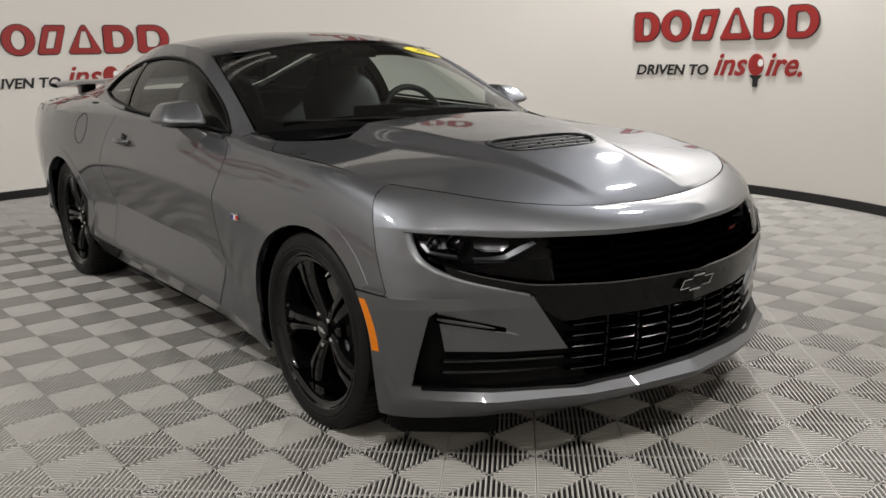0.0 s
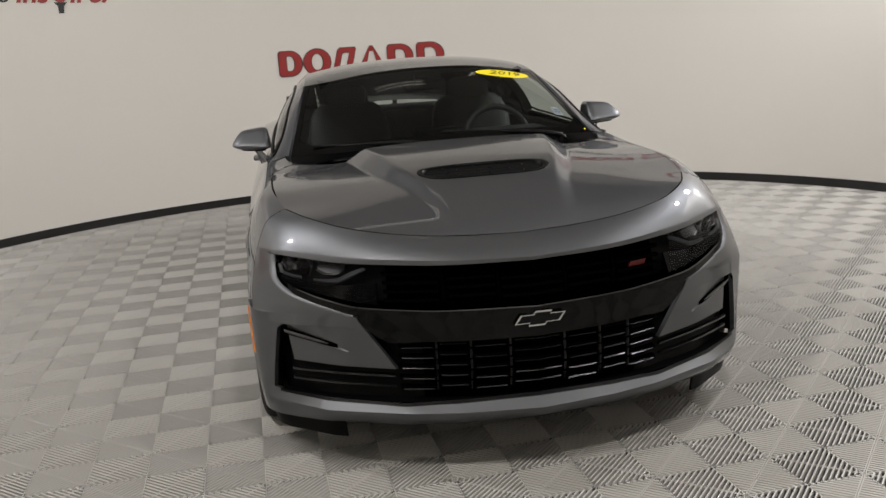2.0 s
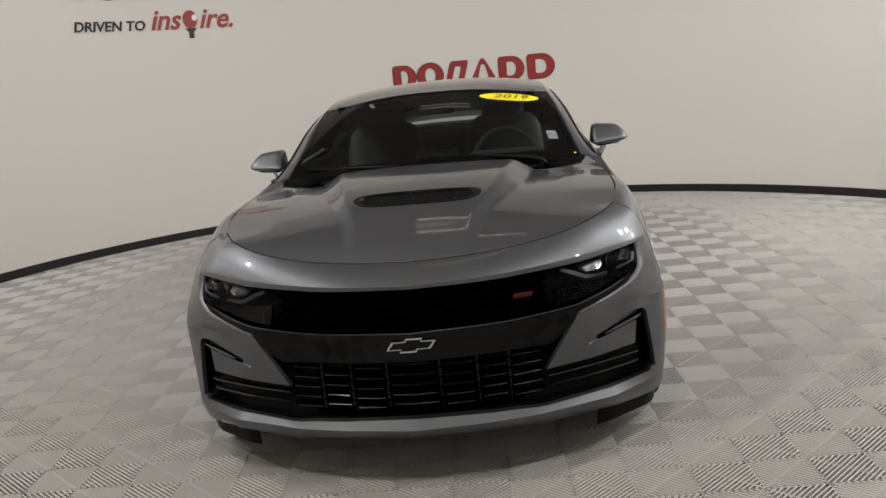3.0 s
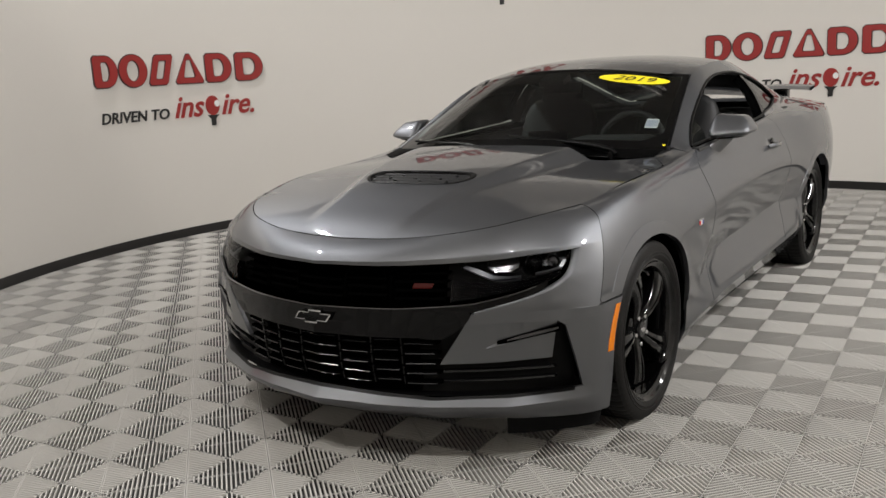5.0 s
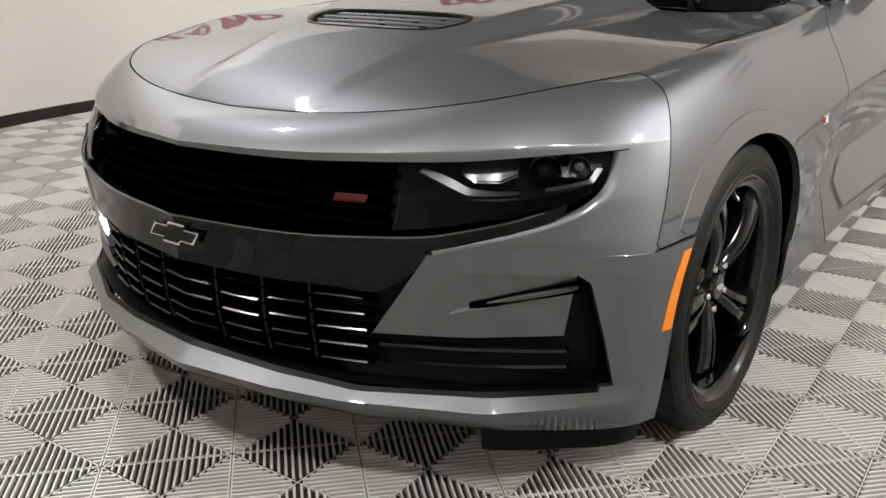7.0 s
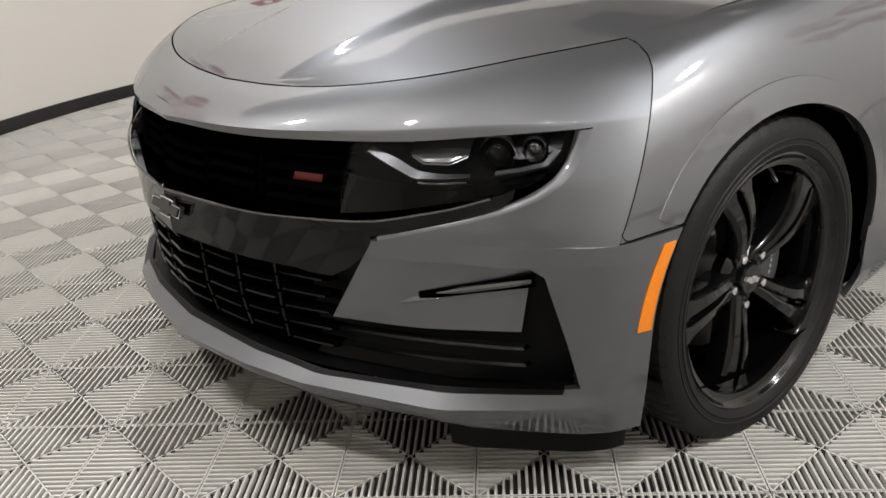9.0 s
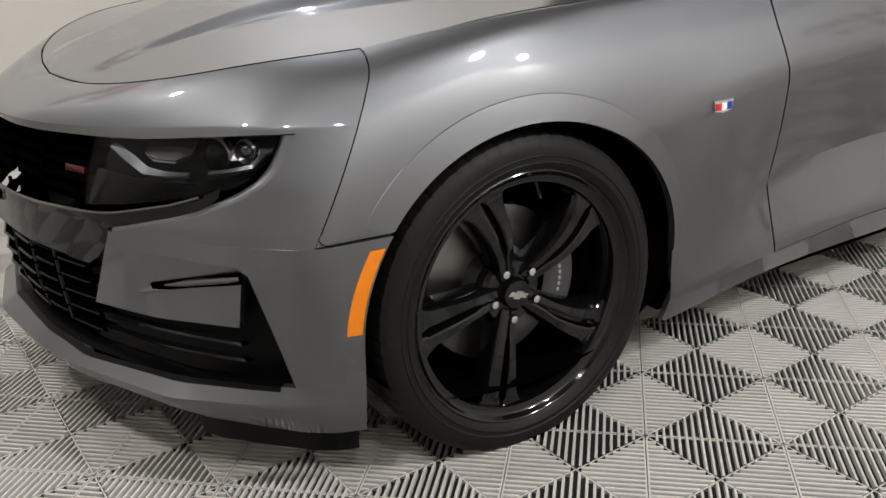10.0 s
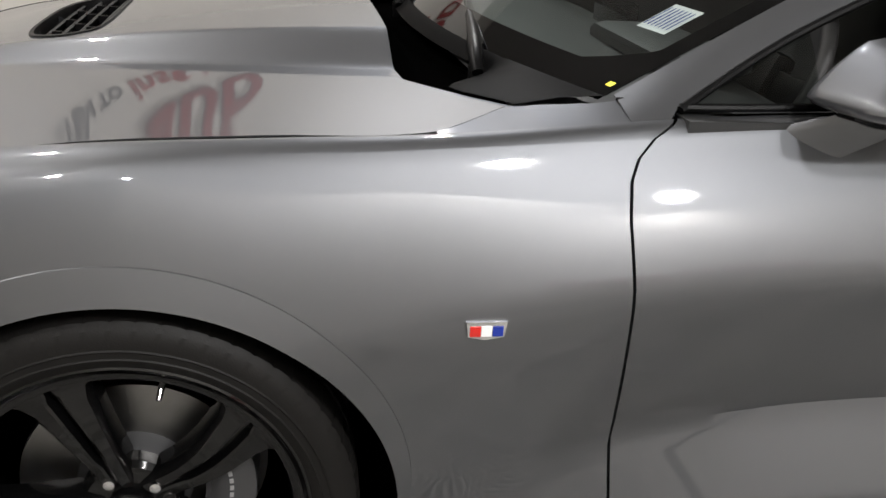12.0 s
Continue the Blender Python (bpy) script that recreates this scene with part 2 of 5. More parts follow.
def arc_strip(name, r0, r1, z0, z1, material, a0=-38, a1=231, n=136, label=""):
    bm = bmesh.new()
    ring = []
    for k in range(n + 1):
        a = radians(a0 + (a1 - a0) * k / n)
        ring.append([bm.verts.new((RX + r * math.cos(a), RY + r * math.sin(a), z)) for r, z in ((r0, z0), (r0, z1), (r1, z1), (r1, z0))])
    for p, q in zip(ring, ring[1:]):
        for i in range(4):
            bm.faces.new((p[i], p[(i + 1) % 4], q[(i + 1) % 4], q[i]))
    bm.faces.new(ring[0])
    bm.faces.new(ring[-1][::-1])
    bmesh.ops.recalc_face_normals(bm, faces=bm.faces)
    return tagged(part(name, bm, material, sharp=50), label, "", "", "structure")


arc_strip("wall_curved", RC, RC + 0.12, -0.0135, WALL_TOP, WALLM, label="smooth curved off-white painted studio wall")
arc_strip("baseboard", RC - 0.014, RC - 0.001, 0.0, 0.075, BASEM, label="black vinyl base strip along the curved wall")
for nm, lo, hi in (("wall_north", (-5.7, 6.7, -0.0135), (5.7, 6.9, CEIL)), ("wall_south", (-5.7, -5.5, -0.0135), (5.7, -5.3, CEIL)), ("wall_west", (-5.9, -5.5, -0.0135), (-5.7, 6.9, CEIL)), ("wall_east", (5.7, -5.5, -0.0135), (5.9, 6.9, CEIL))):
    bm = bmesh.new()
    box(bm, lo, hi)
    tagged(part(nm, bm, WALLM), "plain off-white painted wall", kind="structure")
bm = bmesh.new()
box(bm, (-5.9, -5.5, CEIL), (5.9, 6.9, CEIL + 0.1))
tagged(part("ceiling", bm, CEILM), "grey painted studio ceiling", kind="structure")
bm = bmesh.new()
box(bm, (-5.9, -5.5, -0.12), (5.9, 6.9, -0.0135))
FLOOR = tagged(part("floor", bm, SUB), "dark subfloor under ribbed grey plastic tiles", kind="structure")

for lx, ly, lt in TUBES:
    t = thing("ceiling_lamp", "grey twin-tube ceiling fixture, switched on", "lamp", "ceiling lamps", (lx, ly, CEIL))
    t.rotation_euler = (0, 0, radians(lt))
    bm = bmesh.new()
    box(bm, (-0.64, -0.19, -0.075), (0.64, 0.19, 0.0), None, 0.01)
    part("housing", bm, CEILM, t)
    for oy in (-0.11, 0.11):
        bm = bmesh.new()
        tube(bm, [(-0.60, oy, -0.115), (0.60, oy, -0.115)], 0.03, 12)
        part("tube", bm, TUBEM, t)
for lx, ly, lz, power, head, tilt, wide in BAYS:
    t = thing("high_bay_lamp", "round white high-bay lamp or added fill lamp, switched on", "lamp", "high-bay lamps", (lx, ly, CEIL))
    aim = pose(0, 0, lz - CEIL, 0, 0, head) @ pose(0, 0, 0, tilt)
    bm = bmesh.new()
    k = wide / 0.44
    revolve(bm, [(0.004, 0.245 * k), (-0.006, 0.245 * k), (-0.004, 0.25 * k), (0.08, 0.25 * k), (0.14, 0.12 * k + 0.01), (0.20, 0.09 * k + 0.01), (0.22, 0.0)], 32, "Z")
    bmesh.ops.transform(bm, matrix=aim, verts=bm.verts)
    part("housing", bm, WHITE, t)
    bm = bmesh.new()
    tube(bm, [aim @ Vector((0, 0, 0.21)), (0, 0, 0)], 0.012, 10)
    part("stem", bm, STEEL, t)
    bm = bmesh.new()
    revolve(bm, [(0.001, 0.5 * wide), (0.0, 0.0)], 32, "Z")
    bmesh.ops.transform(bm, matrix=aim, verts=bm.verts)
    part("diffuser", bm, LAMPM, t)

# ---- wall signs ----


def bend(ob_verts, ang, r):
    """Wrap flat sign coordinates (x across, y out of the wall, z up) on to the curved wall."""
    for v in ob_verts:
        a = radians(ang) - v.co.x / r
        rr = r - v.co.y
        v.co = Vector((RX + rr * math.cos(a), RY + rr * math.sin(a), v.co.z))


def ringed(bm, outer, inner, y0, y1):
    """A plate between two outlines with the same number of points."""
    n = len(outer)
    rows = [[bm.verts.new((x, y, z)) for x, z in o] for o, y in ((outer, y0), (outer, y1), (inner, y1), (inner, y0))]
    for a, b in zip(rows, rows[1:] + rows[:1]):
        for i in range(n):
            bm.faces.new((a[i], a[(i + 1) % n], b[(i + 1) % n], b[i]))
    bmesh.ops.recalc_face_normals(bm, faces=bm.faces)


def outline_of(kind, x0, x1, z0, z1, inset=0.0):
    """Plain signs: an oval, a wedge, a slanted block or a block rounded on one side, 32 points each."""
    cx, cz, w, h = (x0 + x1) / 2, (z0 + z1) / 2, (x1 - x0) / 2, (z1 - z0) / 2
    pts = []
    for k in range(32):
        a = 2 * math.pi * (k + 0.5) / 32
        c, s = math.cos(a), math.sin(a)
        if kind == "oval":
            pts.append((cx + (w - inset) * c, cz + (h - 0.62 * inset) * s))
            continue
        m = max(abs(c), abs(s))
        u, v = c / m, s / m
        if kind == "round" and u > 0:
            u, v = c * 1.0, s if abs(s) < 0.99 else math.copysign(1, s)
        u, v = u * (w - inset), v * (h - 0.62 * inset)
        if kind == "wedge":
            u = u * (0.56 - 0.44 * v / h)
        elif kind == "slant":
            u = u * 0.72 + 0.28 * w * v / h
        pts.append((cx + u, cz + v))
    return pts


def letters(text, size, x, z, shear, name, bold, depth=0.003):
    cu = bpy.data.curves.new(name, "FONT")
    cu.body, cu.size, cu.shear, cu.extrude, cu.offset = text, size, shear, depth, bold
    cu.resolution_u = 3
    tmp = new("tmp", cu)
    bpy.context.view_layer.update()
    me = bpy.data.meshes.new_from_object(tmp.evaluated_get(bpy.context.evaluated_depsgraph_get()))
    bpy.data.objects.remove(tmp)
    bm = bmesh.new()
    bm.from_mesh(me)
    bpy.data.meshes.remove(me)
    for v in bm.verts:
        v.co = Vector((x + v.co.x, 0.004 + v.co.z, z + v.co.y))
    return bm


SIGN_R = RC - 0.002
for ang, up in ((89.1, 0.0), (3.7, 0.012), (174.5, 0.08), (132.5, 1.085), (47.1, 1.085), (217.9, 1.085)):
    s = thing("wall_sign", "red and black dealership sign lettering on the curved wall", "sign", "wall signs")
    for kind, xa, xb in (("round", -0.868, -0.630), ("oval", -0.610, -0.330), ("slant", -0.315, -0.055), ("wedge", -0.050, 0.255), ("round", 0.275, 0.540), ("round", 0.585, 0.868)):
        z0, z1 = (1.268, 1.517) if kind != "oval" else (1.260, 1.525)
        for nm, m, grow, y0, y1 in (("block_edge", DARKSIGN, 0.008, 0.0, 0.008), ("block", REDSIGN, 0.0, 0.008, 0.014)):
            bm = bmesh.new()
            ringed(bm, outline_of(kind, xa - grow, xb + grow, z0 - grow, z1 + grow), outline_of(kind, xa, xb, z0, z1, 0.074 + grow), y0, y1)
            bmesh.ops.translate(bm, verts=bm.verts, vec=(0, 0, up))
            bend(bm.verts, ang, SIGN_R)
            part(nm, bm, m, s, smooth=False)
    bm = letters("DRIVEN TO", 0.125, -0.85, 0.975 + up, 0.18, "word", 0.0025)
    for v in bm.verts:
        v.co.x = -0.85 + (v.co.x + 0.85) * 1.08
    bend(bm.verts, ang, SIGN_R)
    part("word", bm, BLACKINK, s, "black slanted capital lettering", smooth=False)
    for tx, xx in (("ins", -0.10), ("ire.", 0.39)):
        bm = letters(tx, 0.27, xx, 0.975 + up, 0.35, "word", 0.0045)
        bend(bm.verts, ang, SIGN_R)
        part("word", bm, REDSIGN, s, "red slanted lettering", smooth=False)
    bm = bmesh.new()
    extrude_outline(bm, [(0.31 + 0.072 * math.cos(a), 1.06 + up + 0.088 * math.sin(a)) for a in [2 * math.pi * k / 28 for k in range(28)]], 0.0, 0.008)
    bend(bm.verts, ang, SIGN_R)
    part("paddle_blade", bm, REDSIGN, s, "red table tennis paddle shape")
    bm = bmesh.new()
    extrude_outline(bm, [(x, z + 0.08 + up) for x, z in ((0.25, 0.895), (0.37, 0.895), (0.335, 0.86), (0.33, 0.80), (0.285, 0.80), (0.285, 0.86))], 0.0, 0.007)
    bend(bm.verts, ang, SIGN_R)
    part("paddle_grip", bm, BLACKINK, s)
    bm = bmesh.new()
    extrude_outline(bm, [(0.355 + 0.026 * math.cos(a), 1.075 + up + 0.03 * math.sin(a)) for a in [2 * math.pi * k / 16 for k in range(16)]], 0.008, 0.011)
    bend(bm.verts, ang, SIGN_R)
    part("ball", bm, WHITE, s)

# ---- car: body surfaces ----
# The nose points to -y; the front axle stands at y = 0, the rear one at y = 2.812.
CAR = thing("car", "grey metallic two-door sports coupe with black wheels, parked", "car")
WB = 2.812

# Lines along the flank, from the sill upwards: y, half width, height.
SIDE = [
    spl((-0.5, 0.895, 0.155), (0.42, 0.868, 0.135), (0.75, 0.868, 0.172), (1.4, 0.872, 0.185), (2.4, 0.875, 0.19), (3.3, 0.88, 0.24), (3.85, 0.79, 0.34)),
    spl((-0.5, 0.915, 0.25), (0.42, 0.905, 0.215), (0.75, 0.926, 0.26), (1.0, 0.936, 0.285), (1.4, 0.944, 0.295), (2.35, 0.944, 0.31), (3.3, 0.915, 0.34), (3.85, 0.81, 0.42)),
    spl((-0.5, 0.908, 0.38), (0.40, 0.914, 0.315), (0.58, 0.906, 0.365), (0.75, 0.888, 0.43), (0.95, 0.875, 0.455), (1.4, 0.870, 0.47), (2.2, 0.892, 0.50), (2.8, 0.945, 0.46), (3.3, 0.925, 0.48), (3.85, 0.82, 0.5)),
    spl((-0.5, 0.899, 0.52), (0.0, 0.938, 0.60), (0.42, 0.940, 0.65), (0.6, 0.942, 0.685), (0.9, 0.942, 0.71), (1.5, 0.941, 0.735), (2.2, 0.942, 0.72), (2.8, 0.952, 0.66), (3.3, 0.94, 0.66), (3.85, 0.83, 0.65)),
    spl((-0.5, 0.868, 0.66), (0.0, 0.906, 0.747), (0.42, 0.905, 0.768), (0.9, 0.907, 0.805), (1.5, 0.905, 0.828), (2.2, 0.918, 0.82), (2.8, 0.945, 0.82), (3.3, 0.925, 0.82), (3.85, 0.83, 0.79)),
    spl((-0.5, 0.80, 0.755), (-0.28, 0.831, 0.808), (0.0, 0.857, 0.855), (0.2, 0.850, 0.870), (0.45, 0.845, 0.885), (0.9, 0.845, 0.911), (1.5, 0.846, 0.931), (2.2, 0.87, 0.947), (2.8, 0.905, 0.95), (3.3, 0.88, 0.955), (3.85, 0.79, 0.94)),
    spl((-0.5, 0.70, 0.80), (-0.26, 0.757, 0.842), (0.0, 0.803, 0.876), (0.2, 0.811, 0.887), (0.44, 0.811, 0.897), (0.8, 0.815, 0.928), (1.5, 0.818, 0.955), (2.2, 0.80, 0.985), (2.7, 0.745, 1.01), (3.2, 0.67, 1.02), (3.85, 0.62, 0.985)),
]


SIDE_AT = {}


def side(y, v):
    """The flank at y; v counts the lines. Returns half width and height."""
    key = round(y, 4)
    p = SIDE_AT.get(key)
    if p is None:
        p = SIDE_AT[key] = [f(key) for f in SIDE]
    if v <= 1:
        x, z = [p[0][k] + (p[1][k] - p[0][k]) * v for k in (0, 1)]
    elif v >= 5:
        u = v - 5
        x, z = [p[5][k] + (p[6][k] - p[5][k]) * u + (0.0015, 0.005)[k] * 4 * u * (1 - u) for k in (0, 1)]
    elif v <= 2:
        x, z = [p[1][k] + (p[2][k] - p[1][k]) * (v - 1) for k in (0, 1)]
    elif v <= 3:
        u = v - 2
        x, z = [p[2][k] + (p[3][k] - p[2][k]) * u + (0.005, 0.0)[k] * 4 * u * (1 - u) for k in (0, 1)]
    else:
        a, b, c, u = p[3], p[4], p[5], (v - 3) / 2
        x, z = [a[k] * (2 * (u - 0.5) * (u - 1)) + b[k] * (-4 * u * (u - 1)) + c[k] * (2 * u * (u - 0.5)) for k in (0, 1)]
    return x, z


VS = [k / 8 for k in range(49)]
V_AT = {}


def v_at(y, z):
    key = round(y, 3)
    t = V_AT.get(key)
    if t is None:
        t = V_AT[key] = [side(key, v)[1] for v in VS]
    return float(np.interp(z, t, VS))


def arch_z(y, y0):
    d = abs(y - y0 - 0.012) / 0.385
    if d < 0.995:
        return 0.33 + 0.36 * math.sqrt(1 - d * d)
    return 0.366 - 0.225 * (d - 0.995) / 0.075 if d < 1.07 else -1.0


def flank(sgn, ys, y0, y1, lead, trail, low, high, rows):
    """Points of a panel on columns ys. The edges lead(z), trail(z) pull on the columns within 0.30 of either end."""
    pts = []
    for b in rows:
        row = []
        for yb in ys:
            wl, wt = max(0.0, 1 - (yb - y0) / 0.30), max(0.0, 1 - (y1 - yb) / 0.26)
            y = yb
            for _ in range(6):
                vl, vm, vh = max(v_at(y, low(y)), 0.0), 3.0, high(y)
                vm = max(vm, vl + 0.3)
                x, z = side(y, vl + (vm - vl) * b / 0.55 if b < 0.55 else vm + (vh - vm) * (b - 0.55) / 0.45)
                y = yb + wl * (lead(z) - y0) + wt * (trail(z) - y1)
            row.append((sgn * x, y, z))
        pts.append(row)
    return pts


def steps(n, *extra):
    return sorted(set([round(k / n, 5) for k in range(n + 1)] + list(extra)))


fender_front = lin((0.53, -0.449), (0.845, -0.258))
door_front = lin((0.14, 0.75), (0.26, 0.744), (0.36, 0.738), (0.47, 0.732), (0.60, 0.722), (0.70, 0.714), (0.80, 0.708), (0.85, 0.711), (0.88, 0.724), (0.905, 0.750), (0.925, 0.785), (0.94, 0.815))
door_rear = lin((0.15, 1.93), (0.22, 1.95), (0.44, 2.055), (0.68, 2.12), (0.85, 2.10), (0.99, 2.03))
GAP = 0.0025


def f1(f, d=0.0):
    return lambda z: float(f(z)[0]) + d


def fender_low(y):
    a = arch_z(y, 0.0)
    return max(a, 0.5388) if y < -0.25 else (a if a > 0 else 0.0)


def quarter_low(y):
    return max(arch_z(y, WB), 0.0)


arch_ys = [math.sin(radians(k)) * 0.385 for k in range(-88, 89, 4)]
for sgn in (1, -1):
    bm = bmesh.new()
    ys = sorted([-0.449, -0.43, -0.41, -0.39] + [0.012 + d for d in arch_ys if d > -0.372] + [0.401, 0.406, 0.411, 0.416, 0.4205, 0.4235, 0.44, 0.47, 0.51, 0.56, 0.61, 0.66, 0.69, 0.7095])
    add_grid(bm, flank(sgn, ys, -0.449, 0.7095, f1(fender_front), f1(door_front, -GAP), fender_low, lambda y: 5.985, steps(28, 0.8515)), (sgn, 0, 0.3))
    # black tube drawn as the seam's shade towards the bumper: down from the hood, round a small corner, back to the
    # arch
    line = [(float(fender_front(z)[0]) - 0.0006, z) for z in np.linspace(0.838, 0.562, 16)]
    line += [(-0.4355 + 0.018 * (1 - math.cos(a)) - 0.002, 0.556 - 0.0178 * math.sin(a)) for a in np.linspace(0.2, math.pi / 2, 6)] + [(y, 0.5382) for y in np.linspace(-0.41, -0.325, 5)]
    seam = [(sgn * (side(y, v_at(y, z))[0] - 0.0004), y, z) for y, z in line]
    seam_bm = bmesh.new()
    tube(seam_bm, seam, 0.0013, 8)
    part("fender_seam_shade", seam_bm, DARKV, CAR)
    # top of the fender behind the hood corner
    inner = lin((0.435, 0.806), (0.475, 0.787), (0.564, 0.716), (0.60, 0.728), (0.685, 0.750), (0.735, 0.745))
    rows = []
    for y in np.linspace(0.44, 0.735, 16):
        xo, zo = side(min(y, 0.7), 5.985)
        zo = max(zo, 0.5 * (zo + SIDE[6](y)[1]))
        xi = min(float(inner(y)[0]), xo)
        zi = float(np.interp(y, [0.44, 0.564, 0.735], [0.8985, 0.917, 0.937]))
        rows.append([(sgn * (xi + (xo - xi) * k / 6), y, zi + (zo - zi) * k / 6) for k in range(7)])
    add_grid(bm, rows, (0, 0, 1))
    hem(bm)
    part("fender", bm, PAINT, CAR, sharp=30)
    bm = bmesh.new()
    add_grid(bm, flank(sgn, list(np.linspace(0.7145, 2.10, 40)), 0.7145, 2.10, f1(door_front, GAP), f1(door_rear, -GAP), lambda y: side(y, 0.95)[1], lambda y: 6.0, steps(28, 0.85)), (sgn, 0, 0))
    hem(bm)
    DOOR = part("door", bm, PAINT, CAR, sharp=30)
    # sill below the door
    bm = bmesh.new()
    add_grid(bm, [[(sgn * side(y, v)[0], y, side(y, v)[1]) for v in (0.0, 0.3, 0.6, 0.9)] for y in np.linspace(0.742, 2.40, 24)], (sgn, 0, 0))
    hem(bm)
    part("sill", bm, PAINT, CAR)
    # quarter panel
    bm = bmesh.new()
    ys = sorted([2.105, 2.14, 2.18, 2.24, 2.30, 2.36, WB - 0.402, WB - 0.3985, WB - 0.394, WB - 0.388, WB - 0.382, WB - 0.377] + [WB + 0.012 + d for d in arch_ys] + [WB + 0.401, WB + 0.406, WB + 0.411, WB + 0.416, WB + 0.4205, WB + 0.4235, 3.26, 3.30, 3.34, 3.42, 3.52, 3.64, 3.76, 3.85])
    add_grid(bm, flank(sgn, ys, 2.105, 3.85, f1(door_rear, GAP), lambda z: 3.85, lambda y: (quarter_low(y) if quarter_low(y) > 0 else side(y, 0.95 if y < 2.405 else 0.0)[1]), lambda y: 6.0, steps(28)), (sgn, 0, 0))
    hem(bm)
    part("quarter_panel", bm, PAINT, CAR, sharp=30)
    if sgn < 0:
        # round seam of the fuel door
        bm = bmesh.new()
        tube(bm, [(-side(2.47 + 0.078 * math.cos(a), v_at(2.47 + 0.078 * math.cos(a), 0.868 + 0.078 * math.sin(a)))[0], 2.47 + 0.078 * math.cos(a), 0.868 + 0.078 * math.sin(a)) for a in np.linspace(0, 2 * math.pi, 41)], 0.0017, 6)
        part("fuel_door_seam", bm, DARKV, CAR)
    # added black sheet behind the gaps, standing in for their shade
    bm = bmesh.new()
    add_grid(bm, [[(sgn * (x - 0.02), y, z) for x, z in [side(y, v) for v in np.linspace(0.3, 5.9, 14)]] for y in (0.45, 0.6, 0.75, 0.9, 1.4, 1.9, 2.1, 2.36)], (sgn, 0, 0))
    part("gap_shade_sheet", bm, DARKV, CAR)
    # door handle over a black lens that stands in for its hollow's shade
    hx = side(1.85, v_at(1.85, 0.845))[0]
    bm = bmesh.new()
    bmesh.ops.create_uvsphere(bm, u_segments=20, v_segments=10, radius=1, matrix=Matrix.Translation((sgn * (hx - 0.004), 1.85, 0.838)) @ Matrix.Diagonal((0.008, 0.046, 0.042, 1)))
    part("handle_hollow_shade", bm, GLOSS, DOOR)
    bm = bmesh.new()
    tube(bm, [(sgn * (hx + 0.004), 1.745, 0.842), (sgn * (hx + 0.026), 1.775, 0.845), (sgn * (hx + 0.028), 1.87, 0.846), (sgn * (hx + 0.004), 1.925, 0.842)], [0.009, 0.015, 0.015, 0.009], 12)
    part("door_handle", bm, PAINT, DOOR)
    # fender badge: plain bars in red, white and blue on a chrome plate
    bx = side(0.505, v_at(0.505, 0.655))[0]

    def plate(outline, out0, out1):
        bm = bmesh.new()
        extrude_outline(bm, outline, out0, out1)
        for v in bm.verts:
            v.co = Vector((sgn * (bx + v.co.y), 0.503 + v.co.x, 0.655 + v.co.z))
        bmesh.ops.recalc_face_normals(bm, faces=bm.faces)
        return bm

    BADGE = part("fender_badge", plate([(-0.029, 0.013), (0.029, 0.013), (0.026, -0.010), (0.0, -0.015), (-0.026, -0.010)], -0.004, 0.003), CHROME, CAR, "small chrome fender badge with red, white and blue bars", smooth=False)
    for k, m in enumerate((REDEN, WHITE, BLUE)):
        y0 = -0.0235 + 0.016 * k
        part("badge_bar", plate([(y0, -0.0085), (y0 + 0.015, -0.0085), (y0 + 0.015, 0.0065), (y0, 0.0065)], 0.002, 0.0048), m, BADGE, smooth=False)
    # flat painted band round each arch, standing proud with a crisp outer edge
    for y0, last in ((0.012, 146), (WB + 0.012, 178)):
        bm = bmesh.new()
        rows = []
        for d, out in ((0.0, -0.012), (0.0, 0.0045), (0.5, 0.0032), (0.97, 0.0016), (1.0, -0.0008)):
            row = []
            for k in range(65):
                t = radians(2 + (last - 2) * k / 64)
                wide = 0.145 * min(1.0, 0.25 + 0.75 * math.sin(min(t, math.pi / 2)) ** 0.8)
                g = 1.0 + wide * d
                y, z = y0 + 0.385 * g * math.cos(t), max(0.33 + 0.36 * g * math.sin(t), 0.541 if y0 < 1 and t > 1.6 else 0.0)
                row.append((sgn * (side(y, v_at(y, z))[0] + out), y, z))
            rows.append(row)
        add_grid(bm, rows, (sgn, 0, 0))
        part("arch_band", bm, PAINT, CAR, sharp=30)
    # wheel arch liners, with the shade of the arch put into their black
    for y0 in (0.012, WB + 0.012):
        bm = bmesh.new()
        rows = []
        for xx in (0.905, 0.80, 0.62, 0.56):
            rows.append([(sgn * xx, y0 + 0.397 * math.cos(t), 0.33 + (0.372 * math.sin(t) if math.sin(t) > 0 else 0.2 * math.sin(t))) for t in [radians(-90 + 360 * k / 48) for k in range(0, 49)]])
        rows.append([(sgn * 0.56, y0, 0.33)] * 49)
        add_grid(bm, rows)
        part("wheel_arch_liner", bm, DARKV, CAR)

# ---- hood ----
EDGE = spl((0.0, 0.0, -0.682, 0.757), (0.2, 0.2, -0.665, 0.762), (0.38, 0.37, -0.632, 0.775), (0.58, 0.55, -0.553, 0.80), (0.78, 0.68, -0.42, 0.827), (1.0, 0.757, -0.26, 0.842))
HOOD_X = spl((-0.42, 0.68), (-0.26, 0.757), (0.0, 0.797), (0.2, 0.805), (0.40, 0.806), (0.445, 0.799), (0.47, 0.784), (0.564, 0.712), (0.62, 0.66))
HOOD_Z = spl((-0.42, 0.827), (-0.26, 0.842), (0.0, 0.877), (0.2, 0.889), (0.44, 0.898), (0.564, 0.916), (0.62, 0.92))
NOSE_EDGE = np.array([EDGE(k / 200) for k in range(201)])


